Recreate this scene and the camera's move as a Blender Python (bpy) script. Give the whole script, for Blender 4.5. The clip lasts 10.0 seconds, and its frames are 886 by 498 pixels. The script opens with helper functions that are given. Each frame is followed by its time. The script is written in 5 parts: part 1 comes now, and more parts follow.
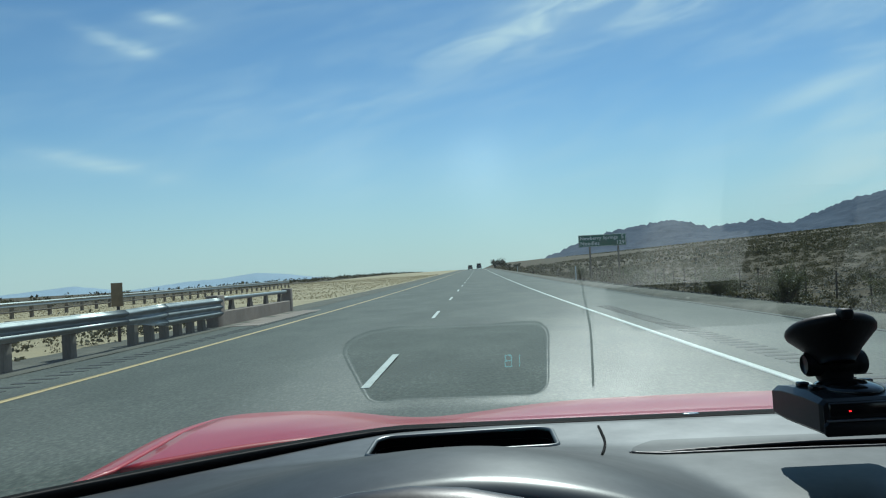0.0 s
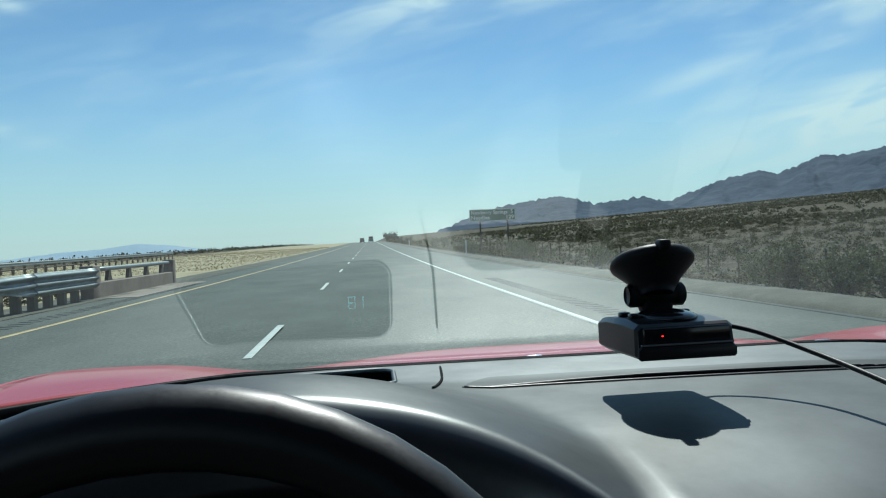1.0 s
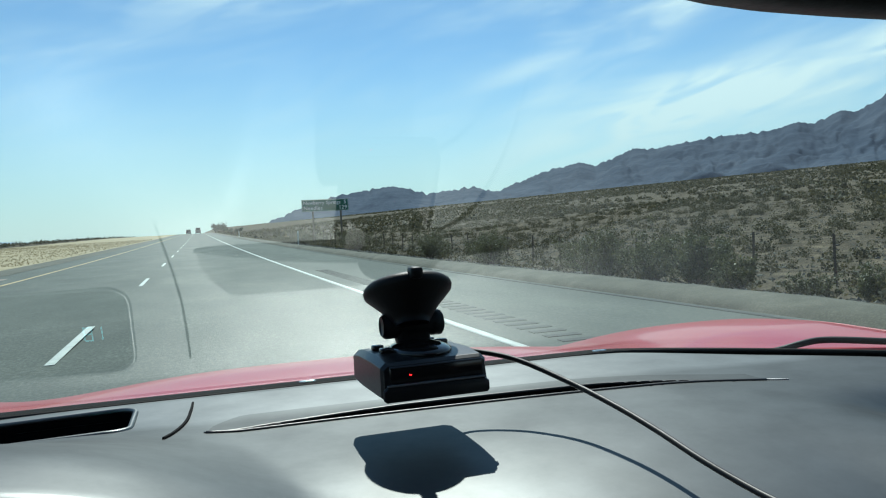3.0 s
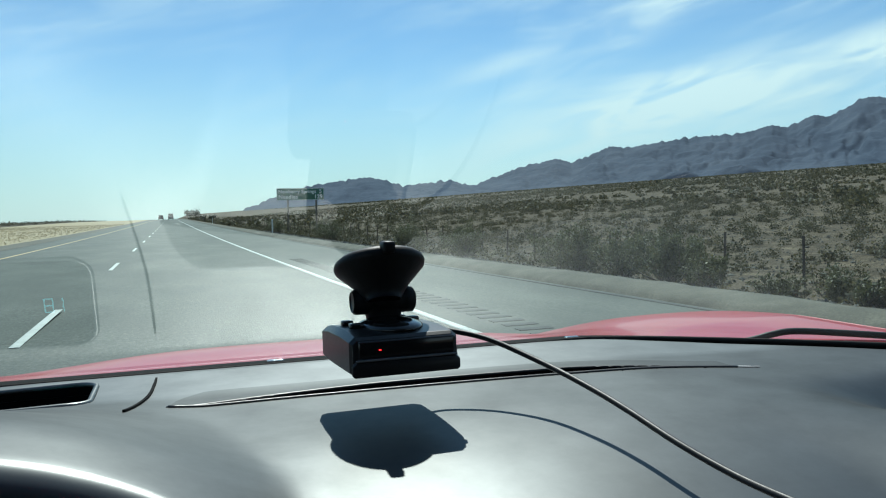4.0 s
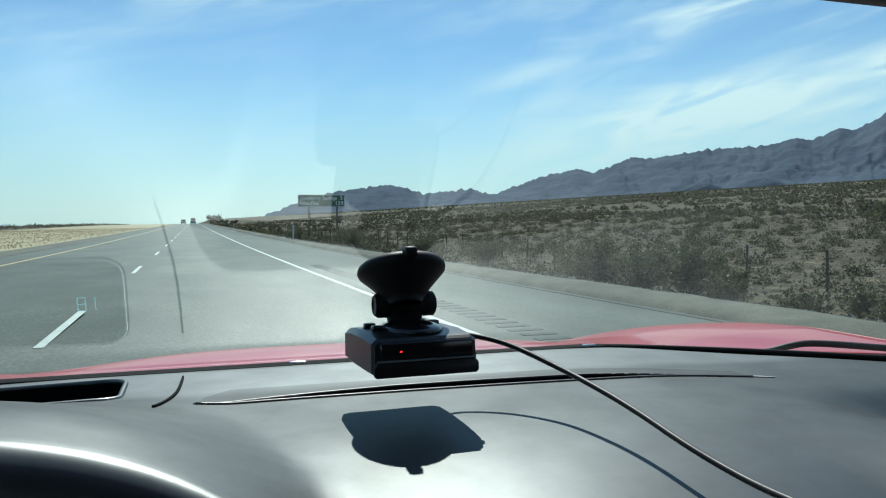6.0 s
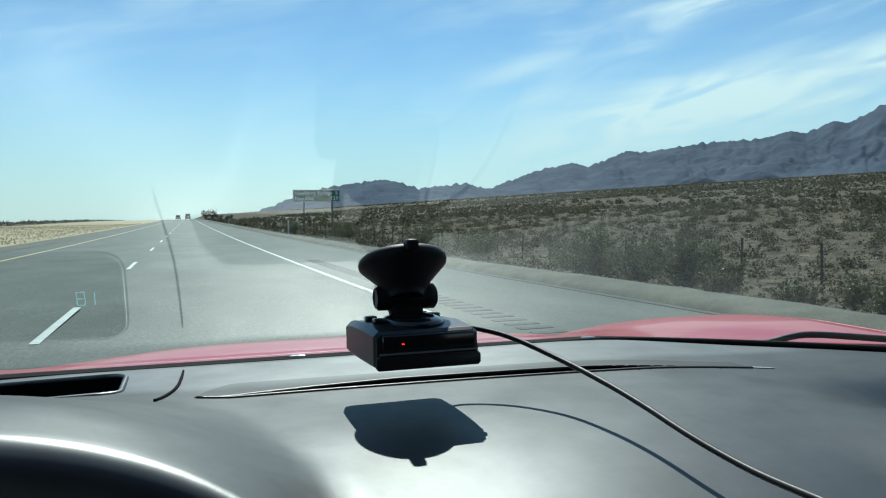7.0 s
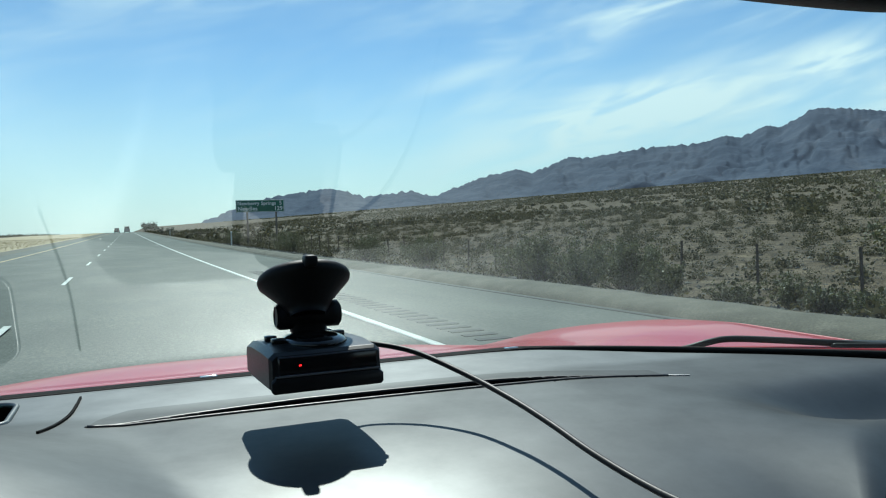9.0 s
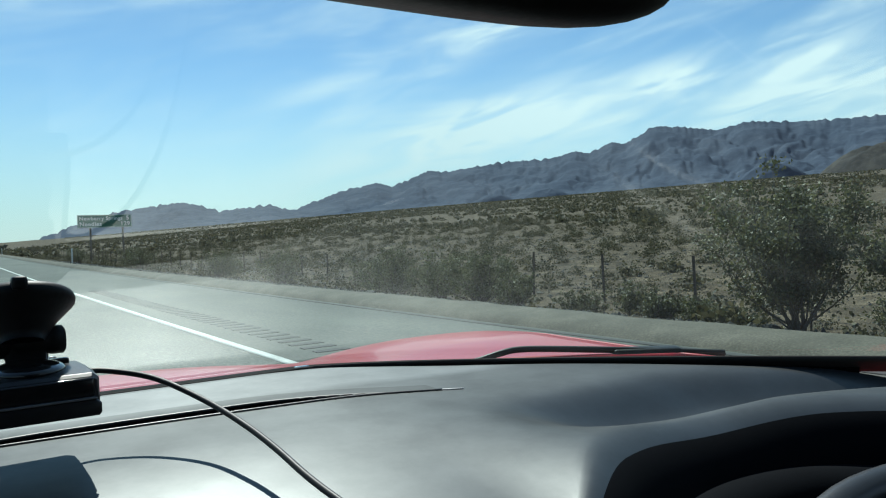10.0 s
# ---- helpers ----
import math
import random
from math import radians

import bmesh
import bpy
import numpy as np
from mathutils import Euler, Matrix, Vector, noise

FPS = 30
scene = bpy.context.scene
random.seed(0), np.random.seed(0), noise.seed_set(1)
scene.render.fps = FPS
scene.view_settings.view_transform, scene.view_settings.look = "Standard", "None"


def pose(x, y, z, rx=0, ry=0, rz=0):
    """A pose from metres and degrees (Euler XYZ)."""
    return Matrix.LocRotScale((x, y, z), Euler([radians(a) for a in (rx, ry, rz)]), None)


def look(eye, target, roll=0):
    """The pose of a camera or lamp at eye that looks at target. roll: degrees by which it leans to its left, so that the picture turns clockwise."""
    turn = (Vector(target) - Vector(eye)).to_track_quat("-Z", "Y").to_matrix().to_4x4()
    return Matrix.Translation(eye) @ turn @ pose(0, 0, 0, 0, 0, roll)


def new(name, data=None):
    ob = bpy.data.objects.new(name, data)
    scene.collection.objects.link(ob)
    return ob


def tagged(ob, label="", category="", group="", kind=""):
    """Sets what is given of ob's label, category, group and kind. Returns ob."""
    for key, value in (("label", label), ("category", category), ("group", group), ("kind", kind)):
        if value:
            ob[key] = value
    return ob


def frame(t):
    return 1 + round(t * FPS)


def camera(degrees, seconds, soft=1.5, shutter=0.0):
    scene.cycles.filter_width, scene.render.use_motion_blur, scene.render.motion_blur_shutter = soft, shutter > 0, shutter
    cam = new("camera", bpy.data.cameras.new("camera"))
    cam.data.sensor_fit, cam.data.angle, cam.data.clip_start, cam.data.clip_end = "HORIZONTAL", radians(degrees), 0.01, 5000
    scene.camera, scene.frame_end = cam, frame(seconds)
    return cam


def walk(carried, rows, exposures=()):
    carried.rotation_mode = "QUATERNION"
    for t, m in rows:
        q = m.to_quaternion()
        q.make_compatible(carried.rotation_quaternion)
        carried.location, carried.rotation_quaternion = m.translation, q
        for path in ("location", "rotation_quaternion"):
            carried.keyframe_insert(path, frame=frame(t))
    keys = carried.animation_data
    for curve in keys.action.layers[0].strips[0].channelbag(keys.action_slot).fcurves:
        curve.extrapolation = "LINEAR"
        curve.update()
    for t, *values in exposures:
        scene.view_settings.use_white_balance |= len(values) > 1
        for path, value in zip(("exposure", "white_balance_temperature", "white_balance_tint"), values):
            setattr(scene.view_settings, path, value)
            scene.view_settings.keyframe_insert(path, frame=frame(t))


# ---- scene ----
cam = camera(59.0, 10.0, soft=1.15)
PATH = [
    (0, (-0.2365, 0.062, 1.0728), (-0.3225, 2.06, 1.1188), -3.0),
    (0.5, (-0.1925, 0.071, 1.0758), (-0.1265, 2.07, 1.0928), -3.2),
    (1, (-0.1785, 0.082, 1.0288), (0.0065, 2.073, 0.9938), -2.4),
    (1.5, (-0.1455, 0.097, 1.0588), (0.1765, 2.07, 1.0208), -2.7),
    (2, (-0.1315, 0.116, 1.0608), (0.2965, 2.069, 1.0048), -2.9),
    (2.5, (-0.0975, 0.13, 1.0738), (0.4405, 2.055, 1.0228), -3.3),
    (3.8, (-0.0811, 0.1467, 1.0237), (0.5663, 2.0349, 0.8987), -1.35),
    (4, (-0.0805, 0.149, 1.0418), (0.5755, 2.036, 0.9418), -1.2),
    (4.5, (-0.0705, 0.129, 1.0548), (0.5715, 2.023, 1.0148), -1.6),
    (5, (-0.0765, 0.13, 1.0418), (0.5465, 2.029, 0.9708), -0.8),
    (5.5, (-0.0855, 0.132, 1.0358), (0.5255, 2.034, 0.9438), -0.1),
    (5.7, (-0.0862, 0.1308, 1.041), (0.52, 2.035, 0.9609), -0.29),
    (6.8, (-0.0925, 0.133, 1.0388), (0.5295, 2.032, 0.961), -0.6),
    (7, (-0.0925, 0.133, 1.0388), (0.5275, 2.032, 0.9468), -0.6),
    (7.5, (-0.0865, 0.136, 1.0418), (0.5385, 2.033, 0.9498), -0.9),
    (8, (-0.0825, 0.137, 1.0398), (0.5445, 2.034, 0.9578), -1.0),
    (8.5, (-0.0705, 0.134, 1.0458), (0.6025, 2.015, 0.9648), -1.2),
    (9, (-0.0495, 0.14, 1.0428), (0.6985, 1.993, 0.9678), -1.6),
    (9.5, (-0.0085, 0.136, 1.0348), (0.8685, 1.932, 0.9658), -1.7),
    (10, (0.0485, 0.116, 1.0408), (1.1125, 1.809, 0.9888), -2.1),
]
walk(cam, [(t, look(eye, target, roll)) for t, eye, target, roll in PATH],
     [(0.0, 0.04, 6000, 1), (0.5, 0.26, 6060, 1), (1.0, 0.2, 6080, 1), (2.5, 0.38, 6130, 1), (8.5, 0.36, 6130, 1), (10.0, 0.4, 6180, 1)])

# ---- world, sun, exposure ----
SUN_AZ, SUN_EL = 14.5, 50.0
world = bpy.data.worlds.new("desert_sky")
scene.world = world
world.use_nodes = True
wn, wl = world.node_tree.nodes, world.node_tree.links
wn.clear()
w_out = wn.new("ShaderNodeOutputWorld")
w_bg = wn.new("ShaderNodeBackground")
w_sky = wn.new("ShaderNodeTexSky")
w_sky.sky_type = "NISHITA"
w_sky.sun_disc = False
w_sky.sun_elevation = radians(SUN_EL)
w_sky.sun_rotation = radians(SUN_AZ)
w_sky.altitude = 600
w_sky.air_density, w_sky.dust_density, w_sky.ozone_density = 1.0, 0.1, 4.0
w_tc = wn.new("ShaderNodeTexCoord")


def w_ramp(fac, a, b):
    r = wn.new("ShaderNodeMapRange")
    r.interpolation_type = "SMOOTHSTEP"
    r.inputs["From Min"].default_value, r.inputs["From Max"].default_value = a, b
    wl.new(fac, r.inputs["Value"])
    return r.outputs["Result"]


def w_math(op, a, b):
    m = wn.new("ShaderNodeMath")
    m.operation = op
    for k, v in enumerate((a, b)):
        if isinstance(v, (int, float)):
            m.inputs[k].default_value = v
        else:
            wl.new(v, m.inputs[k])
    return m.outputs[0]


w_sep = wn.new("ShaderNodeSeparateXYZ")
wl.new(w_tc.outputs["Generated"], w_sep.inputs[0])
# cirrus in degrees of bearing and height over the horizon
c_az = w_math("MULTIPLY", w_math("ARCTAN2", w_sep.outputs["X"], w_sep.outputs["Y"]), 57.296)
c_el = w_math("MULTIPLY", w_math("ARCSINE", w_sep.outputs["Z"], 0.0), 57.296)


def w_turned(a0, e0, lean):
    """Coordinates along and across a streak that leans by so many degrees."""
    c, d = math.cos(radians(lean)), math.sin(radians(lean))
    da, de = w_math("SUBTRACT", c_az, a0), w_math("SUBTRACT", c_el, e0)
    along = w_math("ADD", w_math("MULTIPLY", da, c), w_math("MULTIPLY", de, d))
    across = w_math("SUBTRACT", w_math("MULTIPLY", de, c), w_math("MULTIPLY", da, d))
    return along, across


def w_cirrus(lean, sx, sy, detail, rough, distort, lo, hi):
    along, across = w_turned(0.0, 0.0, lean)
    cmb = wn.new("ShaderNodeCombineXYZ")
    wl.new(w_math("MULTIPLY", along, sx), cmb.inputs[0])
    wl.new(w_math("MULTIPLY", across, sy), cmb.inputs[1])
    n = wn.new("ShaderNodeTexNoise")
    n.inputs["Scale"].default_value, n.inputs["Detail"].default_value = 1.0, detail
    n.inputs["Roughness"].default_value, n.inputs["Distortion"].default_value = rough, distort
    wl.new(cmb.outputs[0], n.inputs["Vector"])
    return w_ramp(n.outputs["Fac"], lo, hi)


def w_streak(a0, e0, lean, length, width, amount):
    along, across = w_turned(a0, e0, lean)
    u, v = w_math("DIVIDE", along, length), w_math("DIVIDE", across, width)
    q = w_math("ADD", w_math("MULTIPLY", u, u), w_math("MULTIPLY", v, v))
    return w_math("MULTIPLY", w_math("POWER", 2.718, w_math("MULTIPLY", q, -1.0)), amount)


fine_wisp = w_cirrus(14, 0.13, 0.55, 6, 0.55, 0.8, 0.3, 0.72)
broad_wisp = w_cirrus(10, 0.045, 0.2, 7, 0.58, 0.8, 0.36, 0.72)
STREAKS = [(38.0, 7.6, 9, 10.0, 1.9, 0.95), (48.6, 9.6, 8, 2.4, 1.1, 0.8), (27.0, 5.2, 14, 8.0, 1.5, 0.5), (57.0, 9.8, 24, 3.6, 0.55, 0.9), (60.0, 7.2, 4, 9.0, 2.4, 0.8), (60.0, 13.0, 22, 7.0, 0.9, 0.5),
           (25.0, 10.8, 22, 6.0, 0.9, 0.5), (36.0, 13.8, 26, 9.0, 1.4, 0.45), (5.5, 17.2, 14, 6.5, 1.8, 0.7), (14.0, 17.5, 10, 7.0, 1.6, 0.4), (-24.6, 16.1, -18, 2.3, 0.45, 0.7),
           (-21.4, 17.7, -8, 1.6, 0.4, 0.5), (-26.5, 8.2, -12, 4.2, 0.5, 0.55), (-9.0, 12.0, 12, 8.0, 1.6, 0.2)]
streaks = 0.0
for streak in STREAKS:
    streaks = w_math("ADD", streaks, w_streak(*streak))
streaks = w_math("MULTIPLY", streaks, w_math("ADD", 0.25, w_math("MULTIPLY", fine_wisp, 0.95)))
side = w_math("ADD", 0.14, w_math("MULTIPLY", w_ramp(w_sep.outputs["X"], 0.0, 0.6), 0.3))
veil = w_math("MULTIPLY", w_math("MULTIPLY", broad_wisp, w_math("ADD", 0.35, fine_wisp)), side)
cloud = w_math("MINIMUM", w_math("ADD", streaks, veil), 0.92)
w_mix = wn.new("ShaderNodeMix")
w_mix.data_type = "RGBA"
w_mix.inputs["B"].default_value = (8.6, 9.0, 9.3, 1)
wl.new(cloud, w_mix.inputs["Factor"])
wl.new(w_sky.outputs["Color"], w_mix.inputs["A"])
# pale haze towards the horizon
low = wn.new("ShaderNodeMapRange")
low.interpolation_type = "SMOOTHSTEP"
low.inputs["From Min"].default_value, low.inputs["From Max"].default_value = 0.22, -0.02
low.inputs["To Max"].default_value = 0.75
wl.new(w_sep.outputs["Z"], low.inputs["Value"])
w_haze = wn.new("ShaderNodeMix")
w_haze.data_type = "RGBA"
w_haze.inputs["B"].default_value = (5.6, 6.7, 7.3, 1)
wl.new(low.outputs["Result"], w_haze.inputs["Factor"])
wl.new(w_mix.outputs["Result"], w_haze.inputs["A"])
wl.new(w_haze.outputs["Result"], w_bg.inputs["Color"])
w_bg.inputs["Strength"].default_value = 0.09
wl.new(w_bg.outputs[0], w_out.inputs["Surface"])

sun_data = bpy.data.lights.new("sun", "SUN")
sun_data.energy, sun_data.angle, sun_data.color = 5.0, radians(0.53), (1.0, 0.96, 0.9)
sun = new("sun", sun_data)
_az, _el = radians(SUN_AZ), radians(SUN_EL)
SUN_TO = Vector((math.sin(_az) * math.cos(_el), math.cos(_az) * math.cos(_el), math.sin(_el)))
sun.matrix_basis = look(SUN_TO * 50, (0, 0, 0))


# ---- materials ----
def ramp_set(node, stops):
    el = node.color_ramp.elements
    while len(el) < len(stops):
        el.new(0.5)
    for e, (p, c) in zip(el, stops):
        e.position, e.color = p, (*c, 1)


def surface(name, stops, rough=0.8, scale=3.0, detail=8, fine=40.0, bump=0.3, bump_scale=None, dist=0.02, metallic=0.0, coat=0.0,
            spec=0.5, stretch=(1, 1, 1), rough_var=0.08, obj_var=0.0, island_var=0.0, fine_mix=0.35, sheen=0.0):
    """A surface with variation at two scales: broad patches and fine grain."""
    m = bpy.data.materials.new(name)
    m.use_nodes = True
    n, l = m.node_tree.nodes, m.node_tree.links
    b = n["Principled BSDF"]
    tc = n.new("ShaderNodeTexCoord")
    mp = n.new("ShaderNodeMapping")
    mp.inputs["Scale"].default_value = stretch
    geo = n.new("ShaderNodeNewGeometry")
    l.new(geo.outputs["Position"], mp.inputs["Vector"])
    n1 = n.new("ShaderNodeTexNoise")
    n1.inputs["Scale"].default_value, n1.inputs["Detail"].default_value, n1.inputs["Roughness"].default_value = scale, detail, 0.6
    n2 = n.new("ShaderNodeTexNoise")
    n2.inputs["Scale"].default_value, n2.inputs["Detail"].default_value = fine, 4
    for k in (n1, n2):
        l.new(mp.outputs["Vector"], k.inputs["Vector"])
    mx = n.new("ShaderNodeMix")
    mx.inputs["Factor"].default_value = fine_mix
    l.new(n1.outputs["Fac"], mx.inputs["A"])
    l.new(n2.outputs["Fac"], mx.inputs["B"])
    val = mx.outputs["Result"]
    if obj_var or island_var:
        src = n.new("ShaderNodeObjectInfo").outputs["Random"] if obj_var else geo.outputs["Random Per Island"]
        amount = obj_var or island_var
        ma = n.new("ShaderNodeMath")
        ma.operation = "MULTIPLY_ADD"
        l.new(src, ma.inputs[0])
        ma.inputs[1].default_value, ma.inputs[2].default_value = amount, -amount / 2
        ad = n.new("ShaderNodeMath")
        l.new(val, ad.inputs[0])
        l.new(ma.outputs[0], ad.inputs[1])
        val = ad.outputs[0]
    cr = n.new("ShaderNodeValToRGB")
    ramp_set(cr, stops)
    l.new(val, cr.inputs["Fac"])
    l.new(cr.outputs["Color"], b.inputs["Base Color"])
    mr = n.new("ShaderNodeMapRange")
    mr.inputs["To Min"].default_value, mr.inputs["To Max"].default_value = rough - rough_var, min(1.0, rough + rough_var)
    l.new(n2.outputs["Fac"], mr.inputs["Value"])
    l.new(mr.outputs["Result"], b.inputs["Roughness"])
    b.inputs["Metallic"].default_value = metallic
    b.inputs["Coat Weight"].default_value = coat
    b.inputs["Specular IOR Level"].default_value = spec
    b.inputs["Coat Roughness"].default_value = 0.05
    if bump:
        bp = n.new("ShaderNodeBump")
        bp.inputs["Strength"].default_value, bp.inputs["Distance"].default_value = bump, dist
        if bump_scale:
            n3 = n.new("ShaderNodeTexNoise")
            n3.inputs["Scale"].default_value, n3.inputs["Detail"].default_value = bump_scale, 5
            l.new(mp.outputs["Vector"], n3.inputs["Vector"])
            l.new(n3.outputs["Fac"], bp.inputs["Height"])
        else:
            l.new(mx.outputs["Result"], bp.inputs["Height"])
        l.new(bp.outputs["Normal"], b.inputs["Normal"])
    return m


def leafy(m, amount=0.32):
    """Lets light through thin leaves."""
    n, l = m.node_tree.nodes, m.node_tree.links
    b = n["Principled BSDF"]
    src = b.inputs["Base Color"].links[0].from_socket
    tr = n.new("ShaderNodeBsdfTranslucent")
    mx = n.new("ShaderNodeMixShader")
    mx.inputs[0].default_value = amount
    l.new(src, tr.inputs["Color"])
    l.new(b.outputs[0], mx.inputs[1])
    l.new(tr.outputs[0], mx.inputs[2])
    l.new(mx.outputs[0], n["Material Output"].inputs["Surface"])
    return m


def grey(a, b, mid=None):
    return [(0.3, (a, a, a)), (0.7, (b, b, b))]


ASPHALT = surface("asphalt", [(0.36, (0.026, 0.028, 0.023)), (0.49, (0.054, 0.057, 0.047)), (0.57, (0.078, 0.08, 0.067)), (0.67, (0.125, 0.125, 0.107))], 0.86, 0.7, 10, 34, 0.6,
                  60, 0.008, stretch=(1, 0.45, 1), fine_mix=0.62)
SHOULDER = surface("shoulder_asphalt", [(0.36, (0.042, 0.044, 0.036)), (0.5, (0.066, 0.068, 0.057)), (0.64, (0.11, 0.11, 0.093))], 0.88, 0.5, 9, 40, 0.5, 80,
                   0.006, stretch=(1, 0.3, 1), fine_mix=0.5)
DARK_ASPHALT = surface("dark_asphalt", grey(0.03, 0.048), 0.9, 6, 6, 60, 0.4)
LINE_WHITE = surface("white_line_paint", [(0.28, (0.272, 0.272, 0.248)), (0.45, (0.432, 0.432, 0.400)), (0.7, (0.544, 0.544, 0.512))], 0.6, 4, 8, 50, 0.3)
LINE_YELLOW = surface("yellow_line_paint", [(0.28, (0.240, 0.160, 0.056)), (0.45, (0.416, 0.272, 0.096)), (0.7, (0.528, 0.360, 0.144))], 0.6, 4, 8, 50, 0.3)
DIRT = surface("berm_dirt", [(0.34, (0.05, 0.043, 0.031)), (0.5, (0.085, 0.074, 0.055)), (0.66, (0.15, 0.13, 0.098))], 0.95, 1.6, 10, 45, 0.6, 50, 0.012, fine_mix=0.5)
DESERT = surface("desert_gravel", [(0.36, (0.032, 0.024, 0.016)), (0.46, (0.062, 0.047, 0.031)), (0.54, (0.107, 0.081, 0.055)), (0.65, (0.225, 0.172, 0.115))], 0.95, 1.1, 11, 16,
                 0.9, 14, 0.06, fine_mix=0.5, spec=0.1)
STRAW = surface("dry_grass_ground", [(0.3, (0.24, 0.18, 0.1)), (0.5, (0.33, 0.255, 0.15)), (0.75, (0.42, 0.335, 0.21))], 0.95, 0.25, 9, 9, 0.8, 12, 0.06)
# the blue of distant air is mixed into the rock's base colour
HAZE_ROCK = surface("rock_haze_tint", [(0.34, (0.034, 0.046, 0.074)), (0.5, (0.056, 0.07, 0.104)), (0.66, (0.083, 0.096, 0.13))], 0.95, 0.006, 12, 0.05, 0.12, 0.03, 6.0, spec=0.05, fine_mix=0.3)
BROWN_ROCK = surface("brown_hill_rock", [(0.36, (0.02, 0.019, 0.021)), (0.5, (0.045, 0.04, 0.038)), (0.64, (0.085, 0.072, 0.062))], 0.95, 0.02, 12, 0.1, 0.6, 0.03, 5.0, spec=0.1)
# air haze is put into this pale blue base colour
FAR_HAZE_ROCK = surface("far_rock_haze_tint", [(0.3, (0.22, 0.29, 0.37)), (0.7, (0.28, 0.34, 0.42))], 0.95, 0.004, 8, 0.03, 0.4, 0.02, 8.0)
STONE = surface("desert_stone", [(0.3, (0.035, 0.033, 0.028)), (0.7, (0.13, 0.12, 0.102))], 0.9, 4, 6, 30, 0.5, island_var=0.5)
LEAF = surface("creosote_leaf", [(0.2, (0.042, 0.048, 0.017)), (0.5, (0.088, 0.092, 0.04)), (0.85, (0.19, 0.17, 0.083))], 0.6, 2, 4, 30, 0.0, island_var=0.6)
SCRUB = surface("desert_scrub_leaf", [(0.15, (0.03, 0.029, 0.014)), (0.45, (0.066, 0.06, 0.029)), (0.7, (0.115, 0.098, 0.05)), (0.9, (0.19, 0.155, 0.085))], 0.75, 0.3, 4, 5, 0.0,
                island_var=0.6)
DRYBUSH = surface("dry_scrub_twigs", [(0.2, (0.055, 0.045, 0.022)), (0.6, (0.11, 0.09, 0.046)), (0.9, (0.18, 0.148, 0.08))], 0.85, 0.5, 4, 8, 0.0, island_var=0.6)
STRAW_BLADE = surface("dry_grass_blade", [(0.2, (0.26, 0.195, 0.105)), (0.8, (0.42, 0.335, 0.2))], 0.8, 1, 4, 8, 0.0, island_var=0.6)
for _m in (LEAF, SCRUB, DRYBUSH, STRAW_BLADE):
    leafy(_m)
BARK = surface("twig_bark", [(0.3, (0.05, 0.04, 0.03)), (0.7, (0.14, 0.115, 0.09))], 0.9, 12, 6, 60, 0.4)
TREE_LEAF = surface("dark_tree_leaf", [(0.2, (0.02, 0.028, 0.014)), (0.8, (0.07, 0.085, 0.04))], 0.7, 1, 4, 9, 0.0, island_var=0.6)
STEEL_POST = surface("rusty_fence_steel", [(0.3, (0.05, 0.038, 0.03)), (0.7, (0.13, 0.1, 0.08))], 0.75, 10, 6, 80, 0.3, metallic=0.4)
WIRE = surface("fence_wire", grey(0.06, 0.1), 0.6, 20, 4, 80, 0.0, metallic=0.9)
GALV = surface("galvanised_steel", [(0.3, (0.15, 0.16, 0.16)), (0.7, (0.27, 0.28, 0.28))], 0.45, 3, 8, 40, 0.15, metallic=0.45)
CONCRETE = surface("bridge_concrete", [(0.3, (0.162, 0.115, 0.092)), (0.5, (0.221, 0.166, 0.136)), (0.75, (0.306, 0.242, 0.204))], 0.88, 1.2, 9, 25, 0.4, 30, 0.01)
WOOD_POST = surface("weathered_post_wood", [(0.3, (0.11, 0.09, 0.07)), (0.7, (0.24, 0.2, 0.16))], 0.9, 5, 7, 60, 0.4, stretch=(1, 1, 0.15))
SIGN_GREEN = surface("sign_green_sheeting", [(0.3, (0.008, 0.1, 0.06)), (0.7, (0.013, 0.14, 0.082))], 0.45, 1.5, 6, 50, 0.03)
SIGN_WHITE = surface("sign_white_sheeting", [(0.3, (0.72, 0.74, 0.72)), (0.7, (0.82, 0.83, 0.81))], 0.45, 2, 6, 50, 0.0)
RED_PAINT = surface("red_car_paint", [(0.3, (0.38, 0.012, 0.022)), (0.7, (0.45, 0.016, 0.028))], 0.42, 1.5, 5, 400, 0.02, 900, 0.0005, coat=0.4, rough_var=0.04, spec=0.25)
TRIM_BLACK = surface("black_trim_plastic", grey(0.008, 0.014), 0.45, 20, 5, 300, 0.15, 400, 0.001, spec=0.2)
RUBBER = surface("black_rubber", grey(0.012, 0.022), 0.7, 15, 5, 200, 0.1, 300, 0.001)
CABLE_SKIN = surface("glossy_black_cable", grey(0.01, 0.016), 0.5, 15, 5, 200, 0.0, spec=0.3)
DASH = surface("dark_grey_dash_skin", [(0.3, (0.013, 0.014, 0.016)), (0.7, (0.021, 0.022, 0.024))], 0.46, 6, 6, 160, 0.02, 300, 0.0012, rough_var=0.05, spec=0.5)
